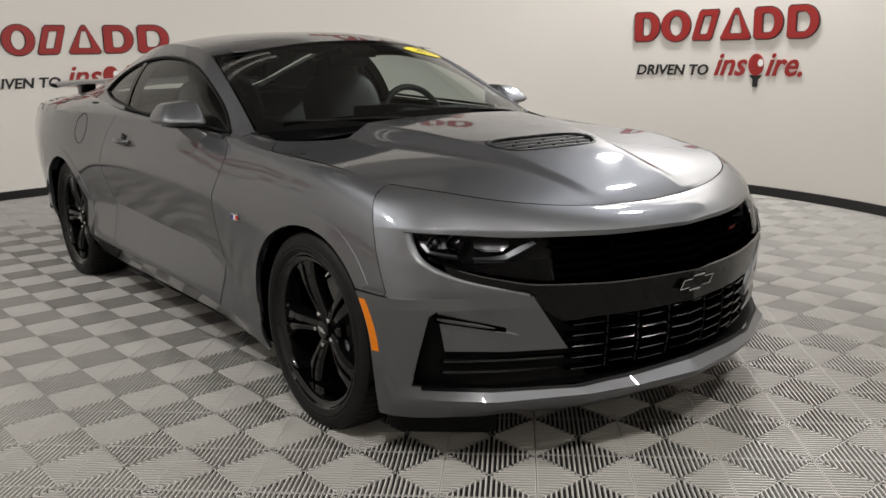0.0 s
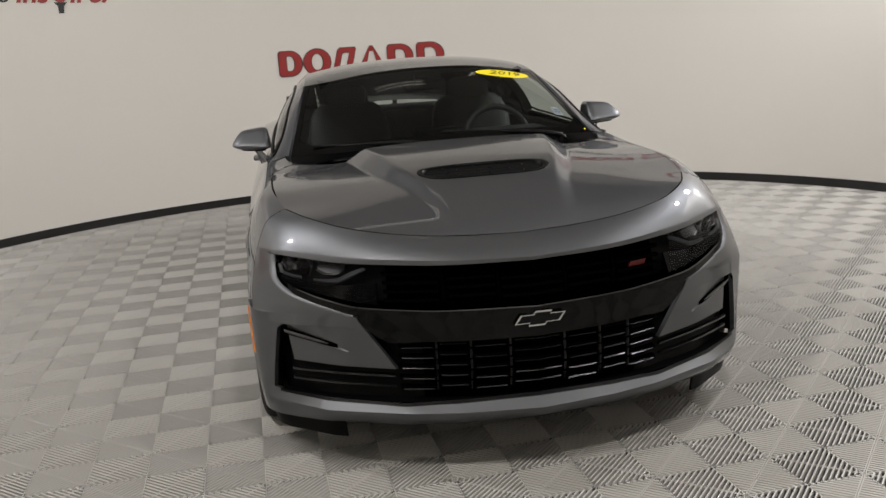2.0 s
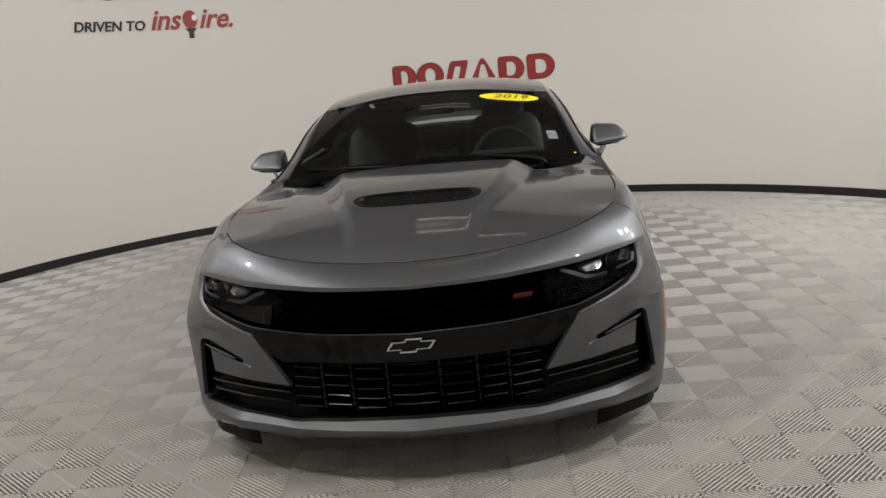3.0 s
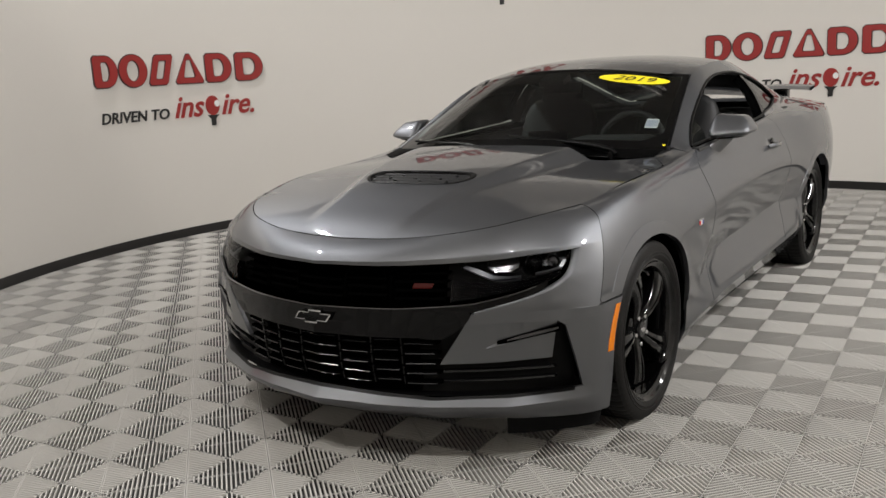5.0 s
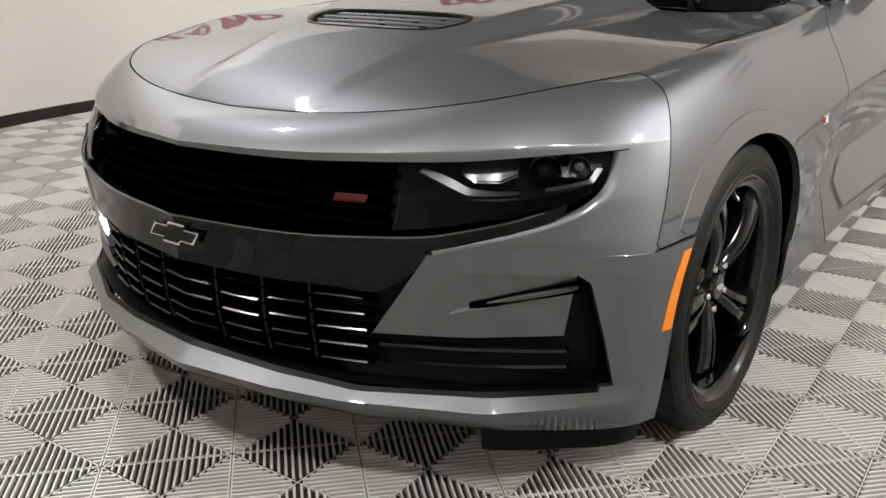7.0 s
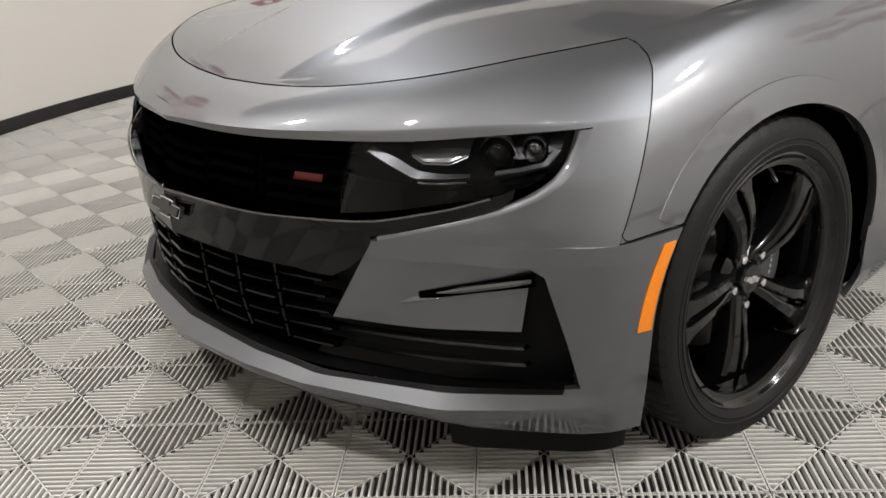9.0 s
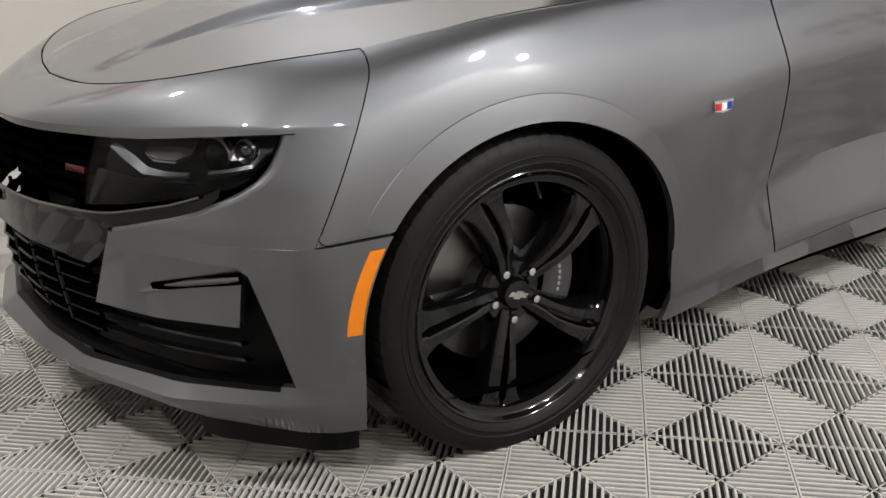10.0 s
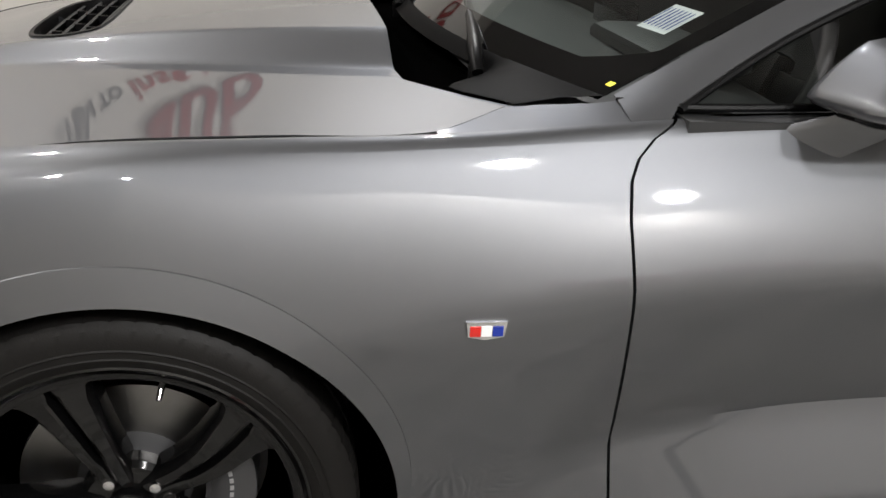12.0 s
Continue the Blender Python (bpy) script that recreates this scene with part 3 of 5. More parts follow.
def HX(y):
    """Half width of the hood at y."""
    return [np.interp(y, NOSE_EDGE[:, 1], NOSE_EDGE[:, 0])] if y < -0.26 else HOOD_X(y)


def HZ(y):
    """Height of the hood's edge at y."""
    return [np.interp(y, NOSE_EDGE[:, 1], NOSE_EDGE[:, 2])] if y < -0.26 else HOOD_Z(y)


HC = spl((-0.685, 0.757), (-0.6, 0.792), (-0.45, 0.835), (-0.3, 0.872), (-0.1, 0.905), (0.1, 0.928), (0.3, 0.946), (0.46, 0.957), (0.6, 0.965))
BW = spl((-0.7, 0.195), (-0.45, 0.212), (-0.3, 0.240), (-0.1, 0.298), (0.1, 0.342), (0.45, 0.402), (0.6, 0.42))
BH = spl((-0.7, 0.0), (-0.5, 0.009), (-0.3, 0.020), (-0.1, 0.032), (0.2, 0.043), (0.6, 0.050))


def hood_z(x, y):
    xe, ze, zc = float(HX(y)[0]), float(HZ(y)[0]), float(HC(y)[0])
    u = min(1.0, abs(x) / max(xe, 1e-4))
    z = zc - (zc - ze) * u**2.3
    w, h = float(BW(y)[0]), float(BH(y)[0])
    t = (abs(x) - w) / (0.075 + 0.05 * y)
    s = 1.0 if t < 0 else 0.0 if t > 1 else 1 - 0.25 * t * t * (3 - 2 * t) - 0.75 * t
    return z + h * s - 0.35 * h * (1 if abs(x) > w else s) * (1 - u**5)


hood_rear = lin((0.0, 0.405), (0.40, 0.412), (0.50, 0.416), (0.555, 0.424), (0.713, 0.564), (0.90, 0.566))


def hood_back(x):
    return float(hood_rear(abs(x))[0])


VENT = [(-0.200, -0.254), (0.200, -0.254), (0.266, -0.168), (0.240, -0.092), (-0.240, -0.092), (-0.266, -0.168)]
for _ in range(3):
    VENT = [q for a, b in zip(VENT, VENT[1:] + VENT[:1]) for q in ((a[0] * 0.8 + b[0] * 0.2, a[1] * 0.8 + b[1] * 0.2), (a[0] * 0.2 + b[0] * 0.8, a[1] * 0.2 + b[1] * 0.8))]
VENT_Y = -0.170


def in_vent(x, y, k):
    """Whether a point lies inside the vent's outline drawn in to the share k."""
    hit = False
    for (xa, ya), (xb, yb) in zip(VENT, VENT[1:] + VENT[:1]):
        xa, xb, ya, yb = xa * k, xb * k, VENT_Y + (ya - VENT_Y) * k, VENT_Y + (yb - VENT_Y) * k
        if (ya > y) != (yb > y) and x < xa + (xb - xa) * (y - ya) / (yb - ya):
            hit = not hit
    return hit


bm = bmesh.new()
hy = sorted(set([-0.682 + 0.02 * (k / 10) ** 2 for k in range(10)] + list(np.linspace(-0.655, 0.38, 54)) + list(np.linspace(-0.26, -0.085, 26))))
across = list(np.linspace(-1, 1, 161))
rows = [[(float(HX(y)[0]) * u, y, hood_z(float(HX(y)[0]) * u, y)) for u in across] for y in hy]
for k in range(1, 13):
    row = []
    for u in across:
        y = 0.38 + 0.02 * k / 12
        for _ in range(30):
            x = float(HX(y)[0]) * u
            y = 0.5 * y + 0.5 * (0.38 + (hood_back(x) - 0.38) * k / 12)
        row.append((x, y, hood_z(x, y)))
    rows.append(row)


def hood_keep(i, j):
    c = [sum(rows[a][b][k] for a in (i, i + 1) for b in (j, j + 1)) / 4 for k in range(2)]
    return not in_vent(c[0], c[1], 0.955)


add_grid(bm, rows, (0, 0, 1), hood_keep)
hem(bm, 0.02)
HOOD = part("hood", bm, PAINT, CAR, sharp=34)

# dark seals under the gaps beside the hood
for sgn in (1, -1):
    seam = [(sgn * (float(HX(y)[0]) + 0.003), y, float(HZ(y)[0]) - 0.0035) for y in list(np.linspace(-0.25, 0.44, 24)) + [0.452, 0.465, 0.48, 0.50, 0.52, 0.545, 0.563]]
    bm = bmesh.new()
    tube(bm, seam, 0.0022, 8)
    part("hood_seal", bm, DARKV, CAR)
    seam = [Vector(EDGE(s)) + Vector((0.0005 * s, -0.0010, -0.0022)) for s in [k / 40 for k in range(41)]]
    bm = bmesh.new()
    tube(bm, [(sgn * p.x, p.y, p.z) for p in seam], 0.0030, 8)
    part("hood_seal", bm, DARKV, CAR)

# hood vent: thin rim, three broad curved slats and short ribs in a dark well
bm = bmesh.new()
rows = []
for k, h in ((1.0, -0.004), (0.997, 0.0025), (0.975, 0.0035), (0.925, 0.0015), (0.90, -0.006), (0.895, -0.034)):
    ring = [(x * k, VENT_Y + (y - VENT_Y) * k) for x, y in VENT]
    rows.append([(x, y, hood_z(x, y) + h) for x, y in ring + ring[:1]])
add_grid(bm, rows, None)
bmesh.ops.remove_doubles(bm, verts=bm.verts, dist=0.0002)
bmesh.ops.recalc_face_normals(bm, faces=bm.faces)
part("hood_vent", bm, SATIN, HOOD, "black slatted hood vent")
bm = bmesh.new()
rows = []
for y in np.linspace(-0.25, -0.092, 5):
    rows.append([(x, y, hood_z(0.0, y) - 0.042) for x in (-0.25, -0.12, 0.0, 0.12, 0.25)])
add_grid(bm, rows, (0, 0, 1))
part("vent_well", bm, DARKV, HOOD)


def vent_half(y):
    """Half width of the opening at y."""
    return float(np.interp(y, [-0.236, -0.225, -0.170, -0.115, -0.104], [0.180, 0.196, 0.236, 0.222, 0.212]))


for k in range(4):
    bm = bmesh.new()
    yy = -0.219 + 0.033 * k
    w = min(vent_half(yy - 0.006), vent_half(yy + 0.022)) + 0.004
    rows = [[(x, yy + dy, hood_z(min(0.2, abs(x)), yy) + dz) for x in np.linspace(-w, w, 25)] for dy, dz in ((-0.008, -0.024), (-0.003, -0.014), (0.003, -0.0065), (0.008, -0.004), (0.011, -0.006), (0.007, -0.016), (-0.008, -0.024))]
    add_grid(bm, rows)
    bmesh.ops.recalc_face_normals(bm, faces=bm.faces)
    part("vent_slat", bm, SLATM, HOOD)
    for x in ((-0.10, 0.02, 0.15), (-0.145, -0.02, 0.10), (-0.10, 0.03, 0.16), (-0.15, -0.03, 0.11))[k]:
        bm = bmesh.new()
        zt = hood_z(x, yy + 0.02) - 0.006
        box(bm, (x - 0.003, yy + 0.012, zt - 0.026), (x + 0.003, yy + 0.031, zt))
        part("vent_rib", bm, SATIN, HOOD)

# ---- front bumper ----
LEVELS = [
    (0.150, [(0, -0.800), (0.28, -0.772), (0.46, -0.722), (0.69, -0.600), (0.842, -0.472), (0.878, -0.425), (0.898, -0.373)]),
    (0.196, [(0, -0.882), (0.25, -0.845), (0.41, -0.800), (0.68, -0.672), (0.846, -0.505), (0.890, -0.440), (0.905, -0.373)]),
    (0.222, [(0, -0.892), (0.25, -0.854), (0.41, -0.810), (0.68, -0.680), (0.851, -0.508), (0.892, -0.440), (0.908, -0.373)]),
    (0.258, [(0, -0.840), (0.26, -0.803), (0.43, -0.752), (0.67, -0.640), (0.850, -0.497), (0.894, -0.438), (0.912, -0.372)]),
    (0.345, [(0, -0.862), (0.27, -0.815), (0.45, -0.742), (0.67, -0.637), (0.842, -0.515), (0.897, -0.438), (0.920, -0.3725)]),
    (0.500, [(0, -0.862), (0.30, -0.810), (0.56, -0.715), (0.70, -0.632), (0.826, -0.542), (0.903, -0.4446), (0.926, -0.328)]),
    (0.560, [(0, -0.866), (0.30, -0.812), (0.55, -0.724), (0.70, -0.628), (0.826, -0.530), (0.903, -0.4446), (0.926, -0.328)]),
    (0.640, [(0, -0.852), (0.30, -0.802), (0.55, -0.703), (0.71, -0.598), (0.824, -0.500), (0.862, -0.444), (0.892, -0.385)]),
    (0.725, [(0, -0.815), (0.30, -0.772), (0.55, -0.662), (0.71, -0.552), (0.826, -0.435), (0.848, -0.385), (0.862, -0.332)]),
]
SS = (0.0, 0.3, 0.5, 0.7, 0.87, 0.94, 1.0)
_cache = {}


def fascia(s, z, inset=0.0):
    """The front skin at height z: s runs from the middle (0) round the corner to the wheel arch (1)."""
    key = round(z, 4)
    z = key
    if key not in _cache:
        zs = [lv[0] for lv in LEVELS]
        pts = [[np.interp(z, zs, [lv[1][k][c] for lv in LEVELS]) for c in (0, 1)] for k in range(7)]
        if z < 0.5372:
            d = max(0.0, (z - 0.33) / 0.36)
            pts[6][1] = 0.012 - 0.385 * math.sqrt(max(0.0, 1 - d * d)) - 0.001
        else:
            for k, back in ((5, -0.0014), (6, 0.0985)):
                yk = float(fender_front(z)[0]) + back
                pts[k] = [side(yk, v_at(yk, z))[0], yk]
        _cache[key] = spl(*[(SS[k], *pts[k]) for k in range(7)]), lin(*[(SS[k], *pts[k]) for k in range(7)]), min(1.0, max(0.0, (0.262 - z) / 0.02))
    smooth, kinked, w = _cache[key]
    stop = 1.0 if z < 0.5372 else 0.94      # above, the skin ends at the fender seam

    def f(q):
        return [a + (b - a) * w for a, b in zip(smooth(q), kinked(q))] if w else smooth(q)

    s = min(s, 1.0) * stop
    x, y = f(s)
    if inset:
        a, b = f(max(0.0, s - 0.01)), f(min(1.0, s + 0.01))
        tx, ty = b[0] - a[0], b[1] - a[1]
        n = math.hypot(tx, ty)
        x, y = x - ty / n * inset, y + tx / n * inset
    return x, y


S_TAB = [k / 40 for k in range(41)]
S_AT = {}


def s_at(x, z):
    key = round(z, 4)
    t = S_AT.get(key)
    if t is None:
        t = S_AT[key] = [fascia(s, key)[0] for s in S_TAB]
    return float(np.interp(x, t, S_TAB))


def skin(bm, zs, left, right, n, inset=0.0, sides=(1, -1)):
    """A strip of the front skin for rows of heights, between s = left(z) and right(z)."""
    for sgn in sides:
        rows = []
        for z in zs:
            a, b = left(z), right(z)
            row = []
            for k in range(n + 1):
                x, y = fascia(a + (b - a) * k / n, z, inset)
                row.append((sgn * x, y, z))
            rows.append(row)
        add_grid(bm, rows, (sgn * 0.4, -1, 0))


inner_edge = lin((0.343, 0.44), (0.533, 0.565))
top_edge = spl((0.533, 0.565), (0.547, 0.612), (0.560, 0.657), (0.572, 0.70), (0.592, 0.757), (0.612, 0.797), (0.635, 0.822), (0.66, 0.831), (0.69, 0.832), (0.725, 0.829))
duct_edge = lin((0.262, 0.856), (0.35, 0.846), (0.488, 0.824), (0.4985, 0.818), (0.5035, 0.806))
bm = bmesh.new()
one = lambda z: 1.0  # noqa: E731
# lip, corner, panel under the headlight, flap
shelf = {}
for sgn in (1, -1):
    rows = []
    lip_top = lin((0.0, 0.258), (0.40, 0.250), (0.52, 0.246), (0.88, 0.262), (1.0, 0.262))
    for b in (0.0, 0.25, 0.45, 0.60, 0.67, 0.69, 0.76, 0.90, 1.0):
        row = []
        for k in range(49):
            s = k / 48
            z0 = 0.152 + 0.014 * max(0.0, min(1.0, (0.8 - s) / 0.15))
            z = z0 + (float(lip_top(s)[0]) - z0) * b if b > 0.68 else z0 + (0.222 - z0) * b / 0.67
            x, y = fascia(s, z)
            row.append((sgn * x, y, z))
        rows.append(row)
    add_grid(bm, rows, (sgn * 0.4, -1, 0), lambda i, j: i < 7 or j >= 41)
    shelf[sgn] = bmesh.new()
    add_grid(shelf[sgn], rows, (0, 0, 1), lambda i, j: i >= 7 and j < 41)


def seam_s(z):
    """Where the skin meets the foot of the fender seam, just below the seam."""
    q = [fascia(k / 200, z)[1] for k in range(170, 201)]
    return float(np.interp(fender_front(0.538)[0] - 0.0014, q, [k / 200 for k in range(170, 201)])) if z < 0.5372 else 1.0


RIDGE = 0.5035      # height of the edge over the recessed flap


def sunk(x, z):
    """Depth of the flap below the skin: none at its inner end, most under the ridge's outer end."""
    u = min(1.0, max(0.0, (x - 0.60) / 0.20))
    return 0.026 * u * u * (3 - 2 * u) * (0.55 + 0.45 * min(1.0, max(0.0, (z - 0.36) / 0.13)))


skin(bm, list(np.linspace(0.262, RIDGE, 14)), lambda z: s_at(float(duct_edge(z)[0]), z), one, 20)
skin(bm, [RIDGE, 0.512, 0.524, 0.5365], lambda z: s_at(float(inner_edge(z)[0]), z), one, 44)
for sgn in (1, -1):
    # sunk flap
    rows = []
    for b in np.linspace(0, 1, 11):
        row = []
        for k in range(25):
            z = 0.358 + (RIDGE - 0.358) * b
            x0, x1 = float(inner_edge(z)[0]), 0.786 + 0.026 * b
            x = x0 + (x1 - x0) * k / 24
            z = 0.358 + 0.014 * k / 24 + (RIDGE - 0.358 - 0.014 * k / 24) * b
            xx, y = fascia(s_at(x, z), z, sunk(x, z))
            row.append((sgn * xx, y, z))
        rows.append(row)
    add_grid(bm, rows, (sgn * 0.4, -1, 0))
    # turned edge below the headlight
    edge = [(float(top_edge(z)[0]), z) for z in np.linspace(0.5365, 0.722, 40)]
    rows = [[], [], [], []]
    for k, (x, z) in enumerate(edge):
        (xa, za), (xb, zb) = edge[max(0, k - 1)], edge[min(39, k + 1)]
        n = math.hypot(xb - xa, zb - za)
        for r, (o, ins) in enumerate(((0.0, 0.0), (0.004, 0.001), (0.009, 0.005), (0.012, 0.012))):
            px, pz = x - (zb - za) / n * o, z + (xb - xa) / n * o
            xx, y = fascia(s_at(px, pz), pz, ins)
            rows[r].append((sgn * xx, y, pz))
    add_grid(bm, rows, (0, -1, 0.5))
skin(bm, [0.5365, 0.538], lambda z: s_at(float(top_edge(z)[0]), z), seam_s, 30)
skin(bm, [0.538] + list(np.linspace(0.548, 0.725, 16)), lambda z: s_at(float(top_edge(z)[0]), z), one, 24)
# cap between the hood and the grille opening
for sgn in (1, -1):
    rows = []
    lower = lin((0.0, 0.693), (0.35, 0.697), (0.6, 0.707), (0.86, 0.723), (1.0, 0.725))
    for b in (0.0, 0.05, 0.2, 0.34, 0.48, 0.62, 0.75, 0.86, 0.93, 0.955, 0.975, 1.0):
        row = []
        for k in range(41):
            s = k / 40
            z1 = float(lower(s)[0])
            p2 = np.array([*fascia(s, z1, 0.002), z1])
            p1 = np.array([*fascia(s, z1 + 0.002, -0.004 + 0.016 * s), z1 + 0.012 + 0.010 * s])
            p0 = np.array(EDGE(s)) + np.array([0.001 * s, -0.0020, -0.0004])
            if b <= 0.955:
                c = b / 0.955
                q = p0 + (p1 - p0) * c + np.array([0.25 * s, -0.45, 0.85]) * 0.010 * 4 * c * (1 - c) * (0.75 + 0.25 * c)
            else:
                q = p1 + (p2 - p1) * ((b - 0.955) / 0.045) ** 0.8
            if k == 0:
                q[0] = 0.0
            row.append(q)
        zf = 0.8395 - (0.8395 - 0.725) * b
        yf = float(fender_front(zf)[0]) - 0.0014
        miss = np.array((side(yf, v_at(yf, zf))[0], yf, zf)) - row[-1]
        rows.append([(sgn * p[0], p[1], p[2]) for p in [q + miss * min(1.0, b / 0.05) * max(0.0, (k / 40 - 0.55) / 0.45) ** 2 for k, q in enumerate(row)]])
    add_grid(bm, rows, (sgn * 0.2, -0.5, 1))
hem(bm, 0.016)
BUMPER = part("front_bumper", bm, PAINT, CAR, sharp=32)
for sgn in (1, -1):
    part("lip_shelf", shelf[sgn], SATIN, BUMPER, "black plastic shelf behind the painted lip")
    # underside of the ridge over the sunk flap
    under = bmesh.new()
    rows = [[], []]
    for k in range(21):
        x = 0.60 + 0.222 * k / 20
        z = RIDGE
        for r, ins in enumerate((0.0, sunk(x, z) + 0.001)):
            xx, y = fascia(s_at(x, z), z, ins)
            rows[r].append((sgn * xx, y, z))
    add_grid(under, rows, (0, 0, -1))
    part("flap_recess", under, PAINT, BUMPER)

# black skin behind and between
def black_strip(name, zs, left, right, n, inset, material, label="", parent=BUMPER):
    for sgn in (1, -1):
        bm = bmesh.new()
        skin(bm, zs, left, right, n, inset, (sgn,))
        part(name, bm, material, parent, label)


bar_z = lin((0.0, 0.553), (0.35, 0.556), (0.55, 0.572), (0.72, 0.60), (0.84, 0.63), (0.87, 0.645))
bm = bmesh.new()
for sgn in (1, -1):
    rows = []
    for b in np.linspace(0, 1, 9):
        row = []
        for k in range(41):
            s = 0.855 * k / 40
            zt = float(bar_z(s)[0])
            x = fascia(s, 0.5)[0]
            zb = 0.452 if x < 0.44 else float(np.interp(x, [0.44, 0.512, 0.565, 0.60, 0.70, 0.80, 0.826], [0.452, 0.452, 0.533, 0.547, 0.572, 0.612, 0.64])) - 0.004
            z = zb + (max(zt, zb + 0.001) - zb) * b
            xx, y = fascia(s, z, 0.003)
            row.append((sgn * xx, y, z))
        rows.append(row)
    add_grid(bm, rows, (0, -1, 0))
bmesh.ops.remove_doubles(bm, verts=bm.verts, dist=0.0005)
CENTER = part("badge_panel", bm, GLOSS, BUMPER, "gloss black centre panel of the bumper")
black_strip("duct_back", list(np.linspace(0.235, 0.52, 8)), lambda z: s_at(0.38, z), lambda z: s_at(0.853, z), 20, 0.055, SATIN)
# plain black sheets stand in for the shade behind the two grilles
black_strip("upper_grille_shade", list(np.linspace(0.54, 0.735, 6)), lambda z: 0.0, lambda z: s_at(0.53, z), 24, 0.075, DARKV)
black_strip("lower_grille_shade", list(np.linspace(0.235, 0.47, 6)), lambda z: 0.0, lambda z: s_at(0.45, z), 20, 0.06, DARKV)
# duct floor and outer wall
for sgn in (1, -1):
    bm = bmesh.new()
    rows = [[(sgn * x, y, 0.2485) for x, y in [fascia(s, 0.25, ins) for s in np.linspace(0.0, 0.875, 24)]] for ins in (0.002, 0.065)]
    add_grid(bm, rows, (0, 0, 1))
    rows = []
    for z in np.linspace(0.255, 0.50, 8):
        xe = float(duct_edge(z)[0])
        x0, y0 = fascia(s_at(xe, z), z)
        rows.append([(sgn * x0, y0, z), (sgn * (x0 - 0.03), y0 + 0.09, z)])
    add_grid(bm, rows, (-sgn, -0.3, 0))
    part("duct_wall", bm, SATIN, BUMPER)

# bright line along the top of the black panel
def rail(name, pts, r, material, parent, label="", n=8):
    bm = bmesh.new()
    tube(bm, pts, r, n)
    return part(name, bm, material, parent, label)


pts = []
for s in np.linspace(-0.8, 0.8, 41):
    z = float(bar_z(abs(s))[0])
    x, y = fascia(abs(s), z, -0.002)
    pts.append((math.copysign(x, s), y, z))
rail("trim_bar", pts, 0.0028, DCHROME, BUMPER)

# grille bars: staggered short slats with raised ends
def slat(x0, x1, z, drop, inset, parent, h=0.011, m=GLOSS, name="grille_slat"):
    bm = bmesh.new()
    rows = []
    n = 6
    for dz, di in ((0, 0), (h, 0.004), (h, 0.03), (0, 0.03), (0, 0)):
        row = []
        for k in range(n + 1):
            x = x0 + (x1 - x0) * k / n
            sg = 1 if x >= 0 else -1
            zz = z + dz + drop * (k / n)
            xx, y = fascia(s_at(abs(x), zz), zz, inset + di)
            row.append((sg * abs(x), y, zz))
        rows.append(row)
    add_grid(bm, rows)
    bmesh.ops.recalc_face_normals(bm, faces=bm.faces)
    return part(name, bm, m, parent, sharp=30)


def link(x, z0, z1, inset, parent, m=GLOSS):
    bm = bmesh.new()
    p = []
    for z in (z0, z1):
        xx, y = fascia(s_at(abs(x), z), z, inset)
        p.append((x, y, z))
    tube(bm, p, 0.005, 6)
    part("grille_link", bm, m, parent)


for r in range(5):
    z = 0.283 + 0.036 * r
    for i, (a, b) in enumerate(((-0.435, -0.33), (-0.315, -0.225), (-0.205, -0.1), (-0.08, 0.08), (0.1, 0.205), (0.225, 0.315), (0.33, 0.435))):
        zz = z + (0.012 if i % 2 else 0.0)
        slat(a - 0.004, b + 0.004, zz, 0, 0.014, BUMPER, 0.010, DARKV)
        slat(a + 0.004, b - 0.004, zz + 0.001, 0, 0.0105, BUMPER, 0.003, GRILLEM, "grille_edge")
    for xk in (-0.3225, -0.215, -0.09, 0.09, 0.215, 0.3225):
        link(xk, z, z + 0.03, 0.016, BUMPER)
for r in range(4):
    z = 0.578 + 0.028 * r
    for i, (a, b) in enumerate(((-0.47, -0.30), (-0.27, -0.12), (-0.10, 0.10), (0.12, 0.27), (0.30, 0.47))):
        zz = z + (0.010 if i % 2 else 0.0)
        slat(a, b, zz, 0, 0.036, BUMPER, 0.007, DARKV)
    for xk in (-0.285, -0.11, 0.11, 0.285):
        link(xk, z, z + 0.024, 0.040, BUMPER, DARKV)
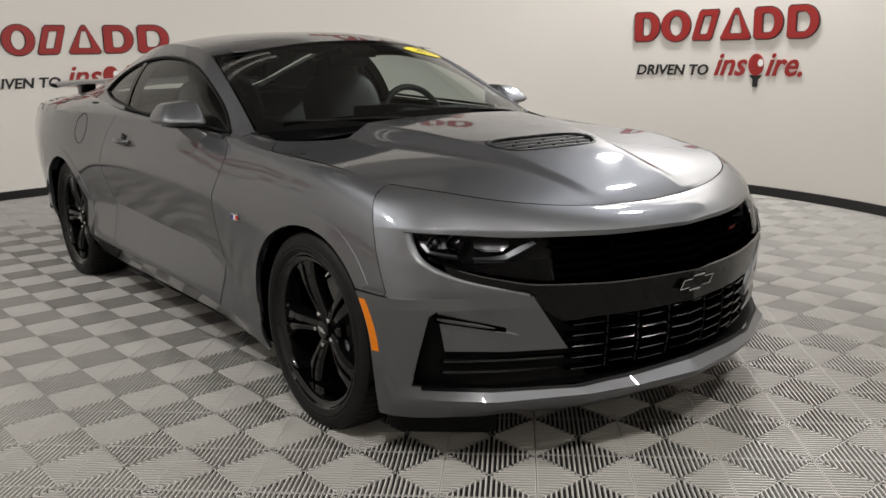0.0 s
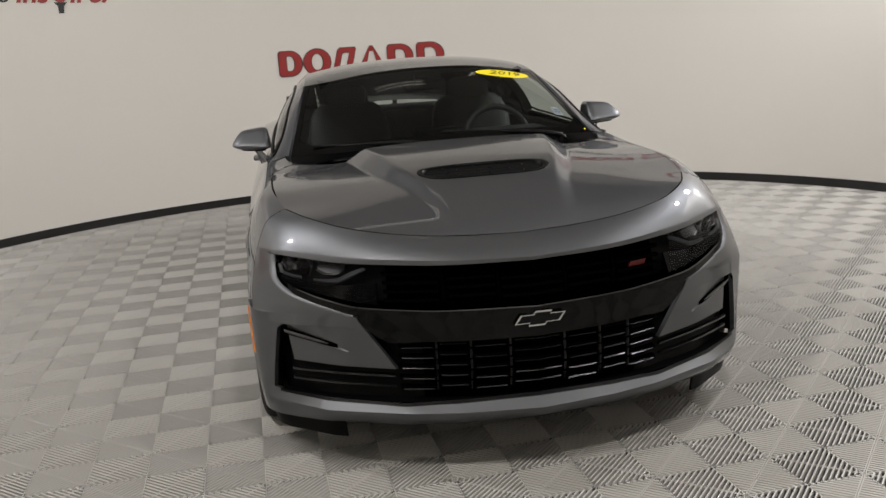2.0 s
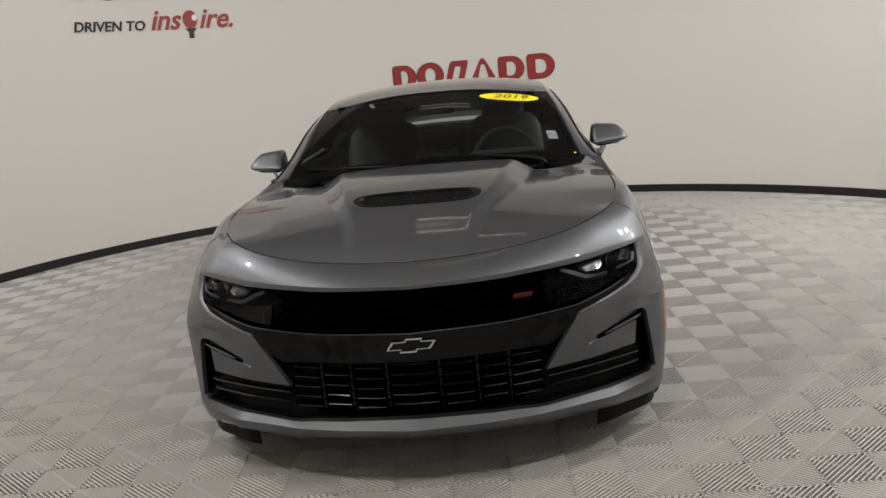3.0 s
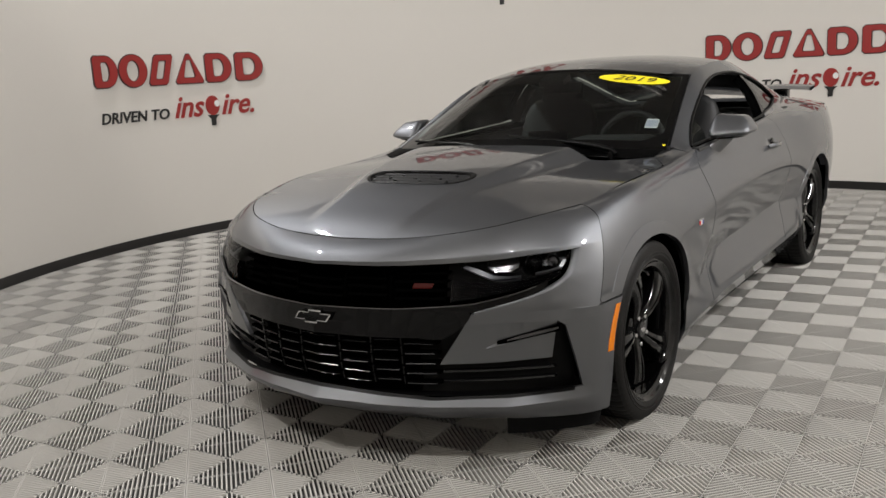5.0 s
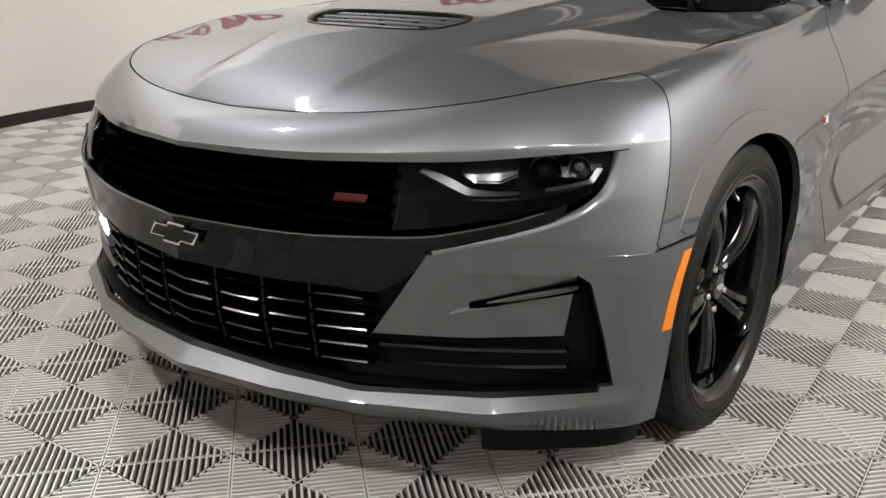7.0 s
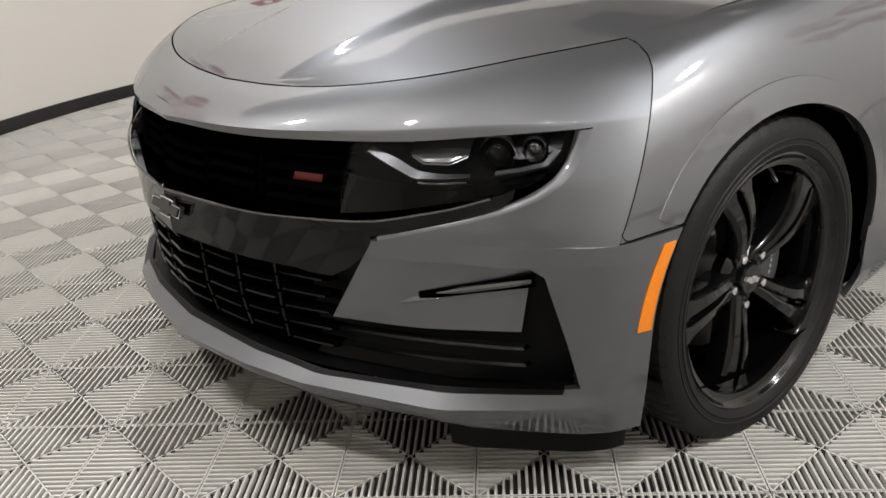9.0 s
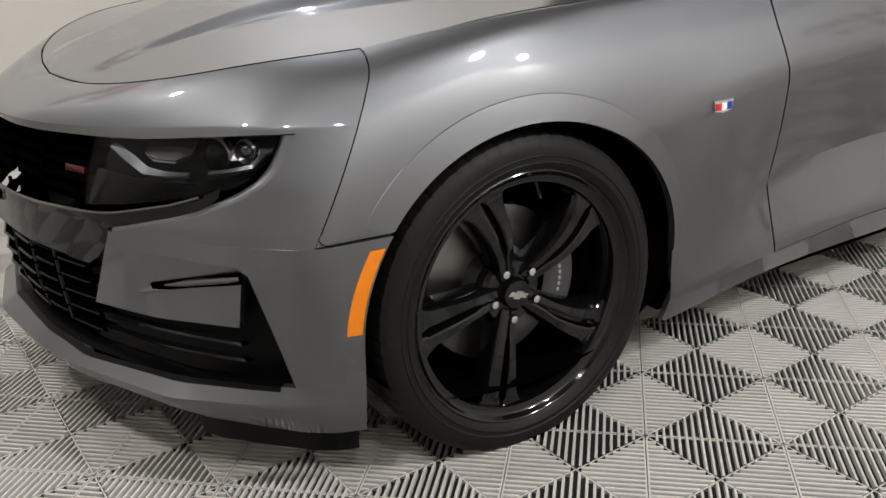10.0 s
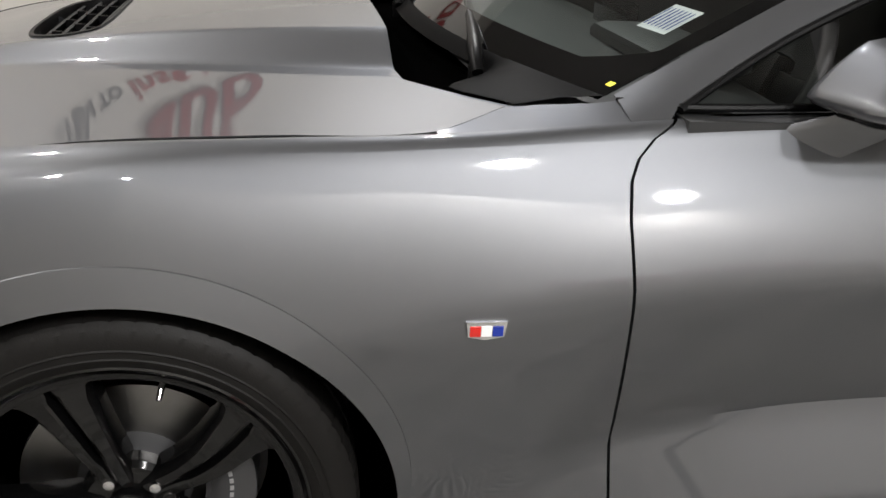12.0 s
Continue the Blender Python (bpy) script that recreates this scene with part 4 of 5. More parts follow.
# fog duct strips and flap slot
for sgn in (1, -1):
    for zz in (0.292, 0.326):
        bm = bmesh.new()
        rows = []
        for dz, di in ((0, 0.010), (0.008, 0.006), (0.012, 0.02), (0, 0.03), (0, 0.010)):
            row = []
            for x in np.linspace(0.455, 0.785, 16):
                z = zz + dz + 0.012 * (x - 0.455) / 0.33
                xx, y = fascia(s_at(x, z), z, di)
                row.append((sgn * x, y, z))
            rows.append(row)
        add_grid(bm, rows)
        bmesh.ops.recalc_face_normals(bm, faces=bm.faces)
        part("duct_blade", bm, BLADEM, BUMPER)
    # no opening is cut: a black plate carries the shade of the flap's slot
    bm = bmesh.new()
    rows = []
    for dz, di in ((-0.014, 0.003), (-0.015, -0.002), (0.013, -0.003), (0.015, 0.003)):
        row = []
        for x in np.linspace(0.632, 0.805, 14):
            z = 0.432 + 0.046 * (x - 0.622) / 0.189 + dz * (0.55 + 0.25 * (x - 0.63) / 0.17)
            xx, y = fascia(s_at(x, z), z, di + sunk(x, z))
            row.append((sgn * x, y, z))
        rows.append(row)
    add_grid(bm, rows, (0, -1, 0))
    SLOT = part("air_slot_shade", bm, DARKV, BUMPER)
    bm = bmesh.new()
    pp = []
    for x in np.linspace(0.66, 0.80, 8):
        z = 0.433 + 0.046 * (x - 0.622) / 0.189
        xx, y = fascia(s_at(x, z), z, sunk(x, z) - 0.002)
        pp.append((sgn * x, y, z))
    tube(bm, pp, [0.002, 0.005, 0.007, 0.0075, 0.0075, 0.0075, 0.007, 0.005], 8)
    part("slot_blade", bm, DCHROME, SLOT)
    bm = bmesh.new()
    rows = [[], [], []]
    for x in np.linspace(0.598, 0.806, 16):
        z = 0.4215 + 0.046 * (x - 0.622) / 0.189
        tip = 0.010 * max(0.0, 1 - abs(x - 0.632) / 0.034)
        for r, (dz, di) in enumerate(((-0.003, 0.001), (0.0005, -0.004), (0.003 + tip, 0.001))):
            xx, y = fascia(s_at(x, z + dz), z + dz, sunk(x, z) + di)
            rows[r].append((sgn * xx, y, z + dz))
    add_grid(bm, rows, (0, -1, 0))
    part("slot_edge", bm, PAINT, SLOT)
    # amber side marker
    bm = bmesh.new()
    rows = []
    for z in np.linspace(0.362, 0.517, 9):
        d = max(0.0, (z - 0.33) / 0.36)
        ya = 0.012 - 0.385 * math.sqrt(1 - d * d)
        row = []
        for k, o in enumerate((0.005, 0.006, 0.033, 0.034)):
            y = ya - o
            ss = np.linspace(0.6, 1, 40)
            f = [fascia(s, z) for s in ss]
            x = float(np.interp(y, [q[1] for q in f], [q[0] for q in f]))
            row.append((sgn * (x + (0.002 if k in (1, 2) else -0.003)), y, z))
        rows.append(row)
    rows.insert(0, [(x - sgn * 0.006, y, z) for x, y, z in rows[0]])
    rows.append([(x - sgn * 0.006, y, z) for x, y, z in rows[-1]])
    add_grid(bm, rows, (sgn, 0, 0))
    part("side_marker", bm, AMBER, BUMPER, "amber plastic side marker lamp")
    # rubber air deflector below the bumper
    bm = bmesh.new()
    rows = []
    for z, ins in ((0.165, 0.02), (0.092, 0.035), (0.092, 0.042), (0.165, 0.03)):
        rows.append([(sgn * x, y, z) for x, y in [fascia(s, 0.16, ins) for s in np.linspace(0.66, 0.985, 14)]])
    add_grid(bm, rows)
    bmesh.ops.recalc_face_normals(bm, faces=bm.faces)
    part("air_deflector", bm, SATIN, BUMPER)

# badges: a plain outlined cross bar, and a plain red block
def bow(scale):
    w, h, cw, ch, sl = 0.088 * scale, 0.017 * scale, 0.030 * scale, 0.029 * scale, 0.012 * scale
    return [(-w - sl, -h), (-cw - sl, -h), (-cw - sl * 1.4, -ch), (cw - sl * 1.0, -ch), (cw - sl * 0.4, -h), (w - sl, -h), (w + sl, h), (cw + sl, h), (cw + sl * 1.4, ch), (-cw + sl * 1.0, ch), (-cw + sl * 0.4, h), (-w + sl, h)]


bm = bmesh.new()
extrude_outline(bm, bow(0.84), -0.006, 0.004)
bmesh.ops.translate(bm, verts=bm.verts, vec=(0.004, -0.861, 0.512))
NOSE = part("nose_badge", bm, CHROME, BUMPER, "chrome-edged black nose badge")
bm = bmesh.new()
extrude_outline(bm, [(x * 0.9, z * 0.76) for x, z in bow(0.84)], -0.0085, 0.0)
bmesh.ops.translate(bm, verts=bm.verts, vec=(0.004, -0.861, 0.512))
part("badge_fill", bm, GLOSS, NOSE)
bm = bmesh.new()
extrude_outline(bm, [(-0.045, -0.011), (0.035, -0.011), (0.045, 0.011), (-0.035, 0.011)], -0.004, 0.004)
bmesh.ops.transform(bm, matrix=pose(0.385, -0.722, 0.622, 0, 0, 20) @ Matrix.Diagonal((0.85, 1, 0.85, 1)), verts=bm.verts)
part("grille_badge", bm, REDBADGE, BUMPER, "small red grille badge")

# ---- headlights ----
for sgn in (1, -1):
    top = lin((0.42, 0.699), (0.6, 0.708), (0.826, 0.719))
    bot = lin((0.42, 0.565), (0.55, 0.578), (0.70, 0.604), (0.78, 0.628), (0.812, 0.655), (0.826, 0.716))

    def hl(ins, x0=0.46, x1=0.826, n=26, m=8):
        rows = []
        for b in np.linspace(0, 1, m):
            row = []
            for x in np.linspace(x0, x1, n):
                zb, zt = float(bot(x)[0]) + 0.004, float(top(x)[0]) - 0.002
                z = zb + (zt - zb) * b
                xx, y = fascia(s_at(x, z), z, ins + 0.012 * max(0.0, 1 - (x - x0) / 0.12) * (ins > 0.02))
                row.append((sgn * xx, y, z))
            rows.append(row)
        return rows

    def at(x, z, ins):
        xx, y = fascia(s_at(x, z), z, ins)
        return Vector((sgn * xx, y, z))

    def ribbon(low, high, ins0, ins1, n=18):
        """A band between two lines of (x, z), with its lower edge at depth ins0."""
        f, g = lin(*[(k / (len(low) - 1), *p) for k, p in enumerate(low)]), lin(*[(k / (len(high) - 1), *p) for k, p in enumerate(high)])
        bm = bmesh.new()
        rows = []
        for b in (0.0, 0.5, 1.0):
            rows.append([at(*(np.array(f(k / n)) * (1 - b) + np.array(g(k / n)) * b), ins0 + (ins1 - ins0) * b) for k in range(n + 1)])
        add_grid(bm, rows, (0, -1, 0.2))
        hem(bm, 0.006)
        return bm

    bm = bmesh.new()
    add_grid(bm, hl(0.05, 0.48), (0, -1, 0))
    HEAD = part("headlight", bm, SATIN, CAR, "headlight with black housing and clear lens")
    bm = bmesh.new()
    add_grid(bm, hl(0.006, 0.50), (0, -1, 0))
    part("lens", bm, LENS, HEAD)
    part("light_guide", ribbon([(0.528, 0.684), (0.573, 0.664), (0.62, 0.644), (0.66, 0.643), (0.70, 0.646)], [(0.535, 0.690), (0.580, 0.675), (0.622, 0.655), (0.66, 0.650), (0.70, 0.6505)], 0.018, 0.024), GUIDE, HEAD, "clear grey light guide strip")
    part("light_guide", ribbon([(0.735, 0.653), (0.775, 0.660), (0.805, 0.667), (0.812, 0.690)], [(0.735, 0.658), (0.773, 0.665), (0.799, 0.672), (0.805, 0.692)], 0.014, 0.018), GUIDE, HEAD)
    part("guide_edge", ribbon([(0.63, 0.636), (0.66, 0.635), (0.70, 0.638)], [(0.63, 0.639), (0.66, 0.638), (0.70, 0.641)], 0.014, 0.016), DCHROME, HEAD)
    part("reflector", ribbon([(0.60, 0.682), (0.625, 0.668), (0.665, 0.667), (0.69, 0.680)], [(0.60, 0.699), (0.625, 0.701), (0.665, 0.703), (0.69, 0.704)], 0.030, 0.042), REFLM, HEAD)
    part("reflector_edge", ribbon([(0.605, 0.677), (0.627, 0.664), (0.668, 0.663), (0.69, 0.675)], [(0.605, 0.679), (0.627, 0.667), (0.668, 0.666), (0.69, 0.678)], 0.027, 0.028), CHROME, HEAD)
    part("reflector", ribbon([(0.752, 0.676), (0.765, 0.674), (0.80, 0.682), (0.815, 0.690)], [(0.752, 0.706), (0.768, 0.709), (0.80, 0.711), (0.815, 0.712)], 0.030, 0.044), REFLM, HEAD)
    for x, z, r, m in ((0.728, 0.683, 0.026, GLOSS), (0.782, 0.690, 0.016, DCHROME)):
        p = at(x, z, 0.034)
        bm = bmesh.new()
        bmesh.ops.create_uvsphere(bm, u_segments=24, v_segments=14, radius=r, matrix=Matrix.Translation(p))
        part("projector", bm, m, HEAD)
        bm = bmesh.new()
        revolve(bm, [(-0.006, r + 0.0005), (-0.012, r + 0.004), (-0.008, r + 0.007), (0.006, r + 0.007), (0.006, r + 0.001)], 32, "Y", True)
        bmesh.ops.transform(bm, matrix=Matrix.Translation(p) @ pose(0, 0, 0, 0, 0, sgn * 38), verts=bm.verts)
        part("projector_ring", bm, CHROME, HEAD)
    part("lower_bezel", ribbon([(0.50, 0.576), (0.60, 0.590), (0.70, 0.610), (0.78, 0.634), (0.806, 0.652)], [(0.50, 0.640), (0.60, 0.632), (0.70, 0.632), (0.78, 0.650), (0.806, 0.660)], 0.012, 0.03), GLOSS, HEAD)

# ---- cabin ----
# Roof edge line (windscreen side, roof rail, rear glass side): y, half width, height
ROOF = spl((0.715, 0.735, 0.938), (0.9, 0.702, 1.035), (1.15, 0.66, 1.158), (1.36, 0.622, 1.240), (1.7, 0.60, 1.290), (2.1, 0.58, 1.292), (2.45, 0.55, 1.245), (2.8, 0.53, 1.155), (3.1, 0.50, 1.065), (3.3, 0.48, 1.02))
WTOP = spl((0.80, 0.937), (1.0, 1.045), (1.25, 1.150), (1.45, 1.205), (1.77, 1.236), (2.1, 1.215), (2.3, 1.175), (2.45, 1.12), (2.53, 1.06))


def upper(y, t):
    """The side of the cabin between the belt line (t = 0) and the roof edge (t = 1)."""
    a = np.array(SIDE[6](y))
    b = np.array(ROOF(y))
    q = a + (b - a) * t + np.array([0.030, 0.012]) * 4 * t * (1 - t) * min(1.0, (y - 0.7) / 0.5)
    return q


T_AT = {}
TS = [k / 24 for k in range(25)]


def t_at(y, z):
    key = round(y, 4)
    t = T_AT.get(key)
    if t is None:
        t = T_AT[key] = [upper(key, w)[1] for w in TS]
    return float(np.interp(z, t, TS))


win_low = lin((0.80, 0.940), (1.4, 0.965), (1.95, 0.985), (2.05, 1.0), (2.3, 1.02), (2.45, 1.04), (2.53, 1.06))
for sgn in (1, -1):
    # pillar and rail above the glass, and the wide rear pillar
    bm = bmesh.new()
    ys = sorted(set(list(np.linspace(0.722, 2.53, 60)) + [0.80]))
    rows = []
    for y in ys:
        t0 = t_at(y, float(WTOP(y)[0]) + 0.006) if y >= 0.80 else 0.0
        rows.append([(sgn * x, y, z) for x, z in [upper(y, t0 + (1 - t0) * k / 8) for k in range(9)]])
    add_grid(bm, rows, (sgn, 0, 0.5))
    rows = []
    for y in np.linspace(2.53, 3.30, 20):
        rows.append([(sgn * x, y, z) for x, z in [upper(y, k / 12) for k in range(13)]])
    add_grid(bm, rows, (sgn, 0, 0.5))
    rows = []
    for y in np.linspace(2.06, 2.53, 12):
        t1 = t_at(y, float(win_low(y)[0]) - 0.005)
        rows.append([(sgn * x, y, z) for x, z in [upper(y, t1 * k / 3) for k in range(4)]])
    add_grid(bm, rows, (sgn, 0, 0.2))
    hem(bm, 0.03)
    part("roof_pillar", bm, PAINT, CAR, sharp=40)

    def pane(name, y0, y1, material, label="", y0low=None):
        bm = bmesh.new()
        rows = []
        for y in np.linspace(y0, y1, 24):
            lo, hi = float(win_low(y)[0]), float(WTOP(y)[0])
            hi = max(hi, lo + 0.001)
            row = []
            for k in range(9):
                z = lo + (hi - lo) * k / 8
                x, zz = upper(y, t_at(y, z))
                row.append((sgn * (x - 0.010), y, zz))
            rows.append(row)
        add_grid(bm, rows, (sgn, 0, 0))
        ob = part(name, bm, material, CAR, label)
        ob.visible_shadow = False
        return ob

    if sgn < 0:
        pane("door_window", 0.81, 2.03, SGLASS, "raised tinted side window")
    else:
        pane("door_window", 0.81, 1.02, SGLASS, "tinted corner of the lowered side window")
    pane("quarter_window", 2.07, 2.525, SGLASS)
    bm = bmesh.new()
    rows = [[], []]
    for k in range(8):
        z = 0.99 + 0.225 * k / 7
        y = 2.05 + 0.02 * k / 7
        x, zz = upper(y, t_at(y, z))
        rows[0].append((sgn * (x - 0.004), y - 0.022, zz))
        rows[1].append((sgn * (x - 0.004), y + 0.022, zz))
    add_grid(bm, rows, (sgn, 0, 0))
    hem(bm, 0.05)
    part("centre_pillar", bm, GLOSS, CAR)
    rail("pillar_seam", [(sgn * 0.746, 0.722, 0.9385), (sgn * 0.772, 0.765, 0.941), (sgn * 0.806, 0.812, 0.938)], 0.0028, SATIN, CAR)
    # black weatherstrips
    low = [(sgn * (upper(y, t_at(y, float(win_low(y)[0])))[0] - 0.001), y, float(win_low(y)[0])) for y in np.linspace(0.80, 2.53, 30)]
    rail("belt_strip", low, 0.0065, SATIN, CAR)
    hi = [(sgn * (upper(y, t_at(y, float(WTOP(y)[0])))[0] - 0.001), y, float(WTOP(y)[0])) for y in np.linspace(0.80, 2.53, 40)]
    rail("window_strip", hi, 0.007, SATIN, CAR)

# roof, windscreen, rear glass, deck
roof_c = spl((1.14, 1.298), (1.4, 1.336), (1.7, 1.352), (2.0, 1.350), (2.3, 1.325), (2.45, 1.302))
header = spl((-1, 1.36), (-0.75, 1.255), (-0.4, 1.175), (0, 1.145), (0.4, 1.175), (0.75, 1.255), (1, 1.36))


def roof_pt(u, y):
    x, z = ROOF(y)
    zc = float(roof_c(min(max(y, 1.14), 2.45))[0])
    zc = max(zc, z)
    return (x * u, y, z + (zc - z) * (1 - abs(u) ** 2.4))


bm = bmesh.new()
rows = []
for k in range(33):
    u = -1 + k / 16
    y0 = float(header(u)[0])
    rows.append([roof_pt(u, y0 + (2.45 - y0) * j / 24) for j in range(25)])
add_grid(bm, rows, (0, 0, 1))
hem(bm, 0.02)
part("roof", bm, PAINT, CAR, sharp=40)


def cowl(u):
    return np.array((0.735 * u, 0.525 + 0.195 * abs(u) ** 2.2, 0.958 - 0.022 * u * u))


def screen(u, v, lift=0.0):
    a = cowl(u)
    y1 = float(header(u)[0]) - 0.004
    b = np.array(roof_pt(u, y1)) - np.array((0, 0, 0.002))
    q = a + (b - a) * v
    return q + np.array((0, -0.55, 0.83)) * (0.030 * 4 * v * (1 - v) * (1 - u * u * 0.8) + lift)


bm = bmesh.new()
add_grid(bm, [[screen(u, v) for u in np.linspace(-0.985, 0.985, 33)] for v in np.linspace(0, 1, 17)], (0, -1, 1))
WS = part("windscreen", bm, WGLASS, CAR, "tinted windscreen with a yellow year sticker")
WS.visible_shadow = False
# black border printed round the glass
bm = bmesh.new()
for us, vs in ((np.linspace(-0.985, 0.985, 33), np.linspace(-0.02, 0.085, 4)), (np.linspace(-0.985, 0.985, 33), np.linspace(0.965, 1.0, 3))):
    add_grid(bm, [[screen(u, v, 0.0015) for u in us] for v in vs], (0, -1, 1))
for s0 in (-1, 1):
    add_grid(bm, [[screen(s0 * u, v, 0.0015) for u in (0.945, 0.97, 0.985)] for v in np.linspace(0.0, 1.0, 14)], (0, -1, 1))
    add_grid(bm, [[screen(s0 * (0.985 - w * (0.30 * max(0.0, 1 - v / 0.25) ** 2 + 0.02)), v, 0.001) for w in np.linspace(0, 1, 6)] for v in np.linspace(0.0, 0.25, 10)], (0, -1, 1))
part("glass_border", bm, GLOSS, WS)
# sensor housing behind the glass, oval year sticker, small stickers
bm = bmesh.new()
add_grid(bm, [[screen(u, v, -0.012) for u in np.linspace(-0.10, 0.10, 6)] for v in (0.84, 0.90, 0.97)], (0, -1, 1))
hem(bm, 0.03)
part("sensor_housing", bm, SATIN, WS)


def on_screen(u0, v0, du, dv, m, name, lift, oval=False, parent=WS):
    bm = bmesh.new()
    if oval:
        c = bm.verts.new(screen(u0, v0, lift))
        ring = [bm.verts.new(screen(u0 + du * math.cos(t), v0 + dv * math.sin(t), lift)) for t in [2 * math.pi * k / 40 for k in range(40)]]
        for k in range(40):
            bm.faces.new((c, ring[k], ring[(k + 1) % 40]))
    else:
        add_grid(bm, [[screen(u0 + du * a, v0 + dv * b, lift) for a in (-1, 0, 1)] for b in (-1, 0, 1)], (0, -1, 1))
    return part(name, bm, m, parent, smooth=False)


STK = on_screen(0.625, 0.866, 0.25, 0.066, YELLOW, "year_sticker", 0.003, True)
cu = bpy.data.curves.new("year", "FONT")
cu.body, cu.size, cu.shear, cu.align_x, cu.align_y = "2019", 1.0, 0.3, "CENTER", "CENTER"
cu.resolution_u = 3
tmp = new("tmp", cu)
bpy.context.view_layer.update()
me = bpy.data.meshes.new_from_object(tmp.evaluated_get(bpy.context.evaluated_depsgraph_get()))
bpy.data.objects.remove(tmp)
bm = bmesh.new()
bm.from_mesh(me)
for v in bm.verts:
    v.co = Vector(screen(0.625 + v.co.x * 0.145, 0.866 + v.co.y * 0.095, 0.006))
part("year_digits", bm, BLACKINK, STK, "black bold italic year digits", smooth=False)
LBL = on_screen(0.86, 0.30, 0.036, 0.055, WHITE, "paper_label", -0.004)
for k in range(7):
    on_screen(0.83 + 0.0095 * k, 0.30, 0.0015, 0.04, BLUE, "label_bar", -0.003, parent=LBL)
on_screen(0.965, 0.035, 0.007, 0.008, YELLOW, "yellow_dot", 0.003)

bm = bmesh.new()
rows = [[(ROOF(y)[0] * u, y, ROOF(y)[1] + (0.05 * (1 - abs(u) ** 2.2)) * (1 - 0.4 * (y - 2.45))) for u in np.linspace(-0.97, 0.97, 17)] for y in np.linspace(2.45, 3.28, 14)]
add_grid(bm, rows, (0, 0, 1))
RG = part("rear_window", bm, SGLASS, CAR)
RG.visible_shadow = False
bm = bmesh.new()
rows = []
for y in np.linspace(3.2, 3.85, 10):
    x, z = SIDE[6](y)
    rows.append([(x * u, y, z + 0.012 * (1 - u * u)) for u in np.linspace(-1, 1, 17)])
add_grid(bm, rows, (0, 0, 1))
hem(bm, 0.02)
part("trunk_lid", bm, PAINT, CAR)
bm = bmesh.new()
rows = []
for v in np.linspace(0, 6, 22):
    x, z = side(3.85, v)
    rows.append([(x * u, 3.85 + 0.06 * (1 - u * u) * math.sin(math.pi * min(1, (v + 1.5) / 6)), z) for u in np.linspace(-1, 1, 21)])
add_grid(bm, rows, (0, 1, 0))
part("rear_bumper", bm, PAINT, CAR)
for sgn in (1, -1):
    bm = bmesh.new()
    box(bm, (-0.15, -0.012, -0.04), (0.15, 0.03, 0.04), pose(sgn * 0.60, 3.875, 0.845, 0, 0, sgn * -6), 0.012)
    part("tail_light", bm, REDEN, CAR)
# rear wing on two feet
bm = bmesh.new()
rows = []
for dy, dz in ((-0.10, 0.0), (-0.05, 0.016), (0.06, 0.022), (0.10, 0.026), (0.06, 0.004), (-0.05, -0.008), (-0.10, 0.0)):
    rows.append([(x, 3.68 + dy + 0.06 * (abs(x) / 0.72) ** 3 * -1, 1.068 + dz - 0.05 * max(0, abs(x) / 0.72 - 0.78) * 4 * 0.22) for x in np.linspace(-0.74, 0.74, 31)])
add_grid(bm, rows)
bmesh.ops.recalc_face_normals(bm, faces=bm.faces)
WING = part("rear_wing", bm, PAINT, CAR, "grey rear wing on two feet")
for sgn in (1, -1):
    bm = bmesh.new()
    box(bm, (sgn * 0.52 - 0.05, 3.63, 0.99), (sgn * 0.52 + 0.05, 3.73, 1.07), None, 0.015)
    part("wing_foot", bm, GLOSS, WING)

# cowl tray, blackened to hold the shade of the wiper well, and wipers
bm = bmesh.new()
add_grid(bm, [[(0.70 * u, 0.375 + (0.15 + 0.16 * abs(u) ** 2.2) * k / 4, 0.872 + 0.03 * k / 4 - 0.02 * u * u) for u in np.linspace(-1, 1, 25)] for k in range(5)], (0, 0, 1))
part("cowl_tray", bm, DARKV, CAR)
# black foot of the glass, reaching down to the hood's rear corners and the fenders
bm = bmesh.new()
rows = [[], [], []]
for u in np.linspace(-1, 1, 61):
    a = np.array(screen(u * 0.985, 0.0, 0.0005))
    x = min(0.735 * abs(u), 0.722)
    yb = hood_back(min(x, 0.713)) + 0.005
    w = min(1.0, max(0.0, (abs(u) - 0.70) / 0.16))
    w = w * w * (3 - 2 * w)
    near = a + np.array((0, -0.035, -0.022))
    far = np.array((math.copysign(x, u), yb, 0.912 + 0.008 * min(1.0, abs(u))))
    b = near + (far - near) * w
    for r, k in enumerate((0.0, 0.5, 1.0)):
        q = a + (b - a) * k
        rows[r].append((q[0], q[1], q[2] + 0.004 * 4 * k * (1 - k)))
add_grid(bm, rows, (0, -1, 1))
part("glass_foot", bm, FOOTM, CAR)
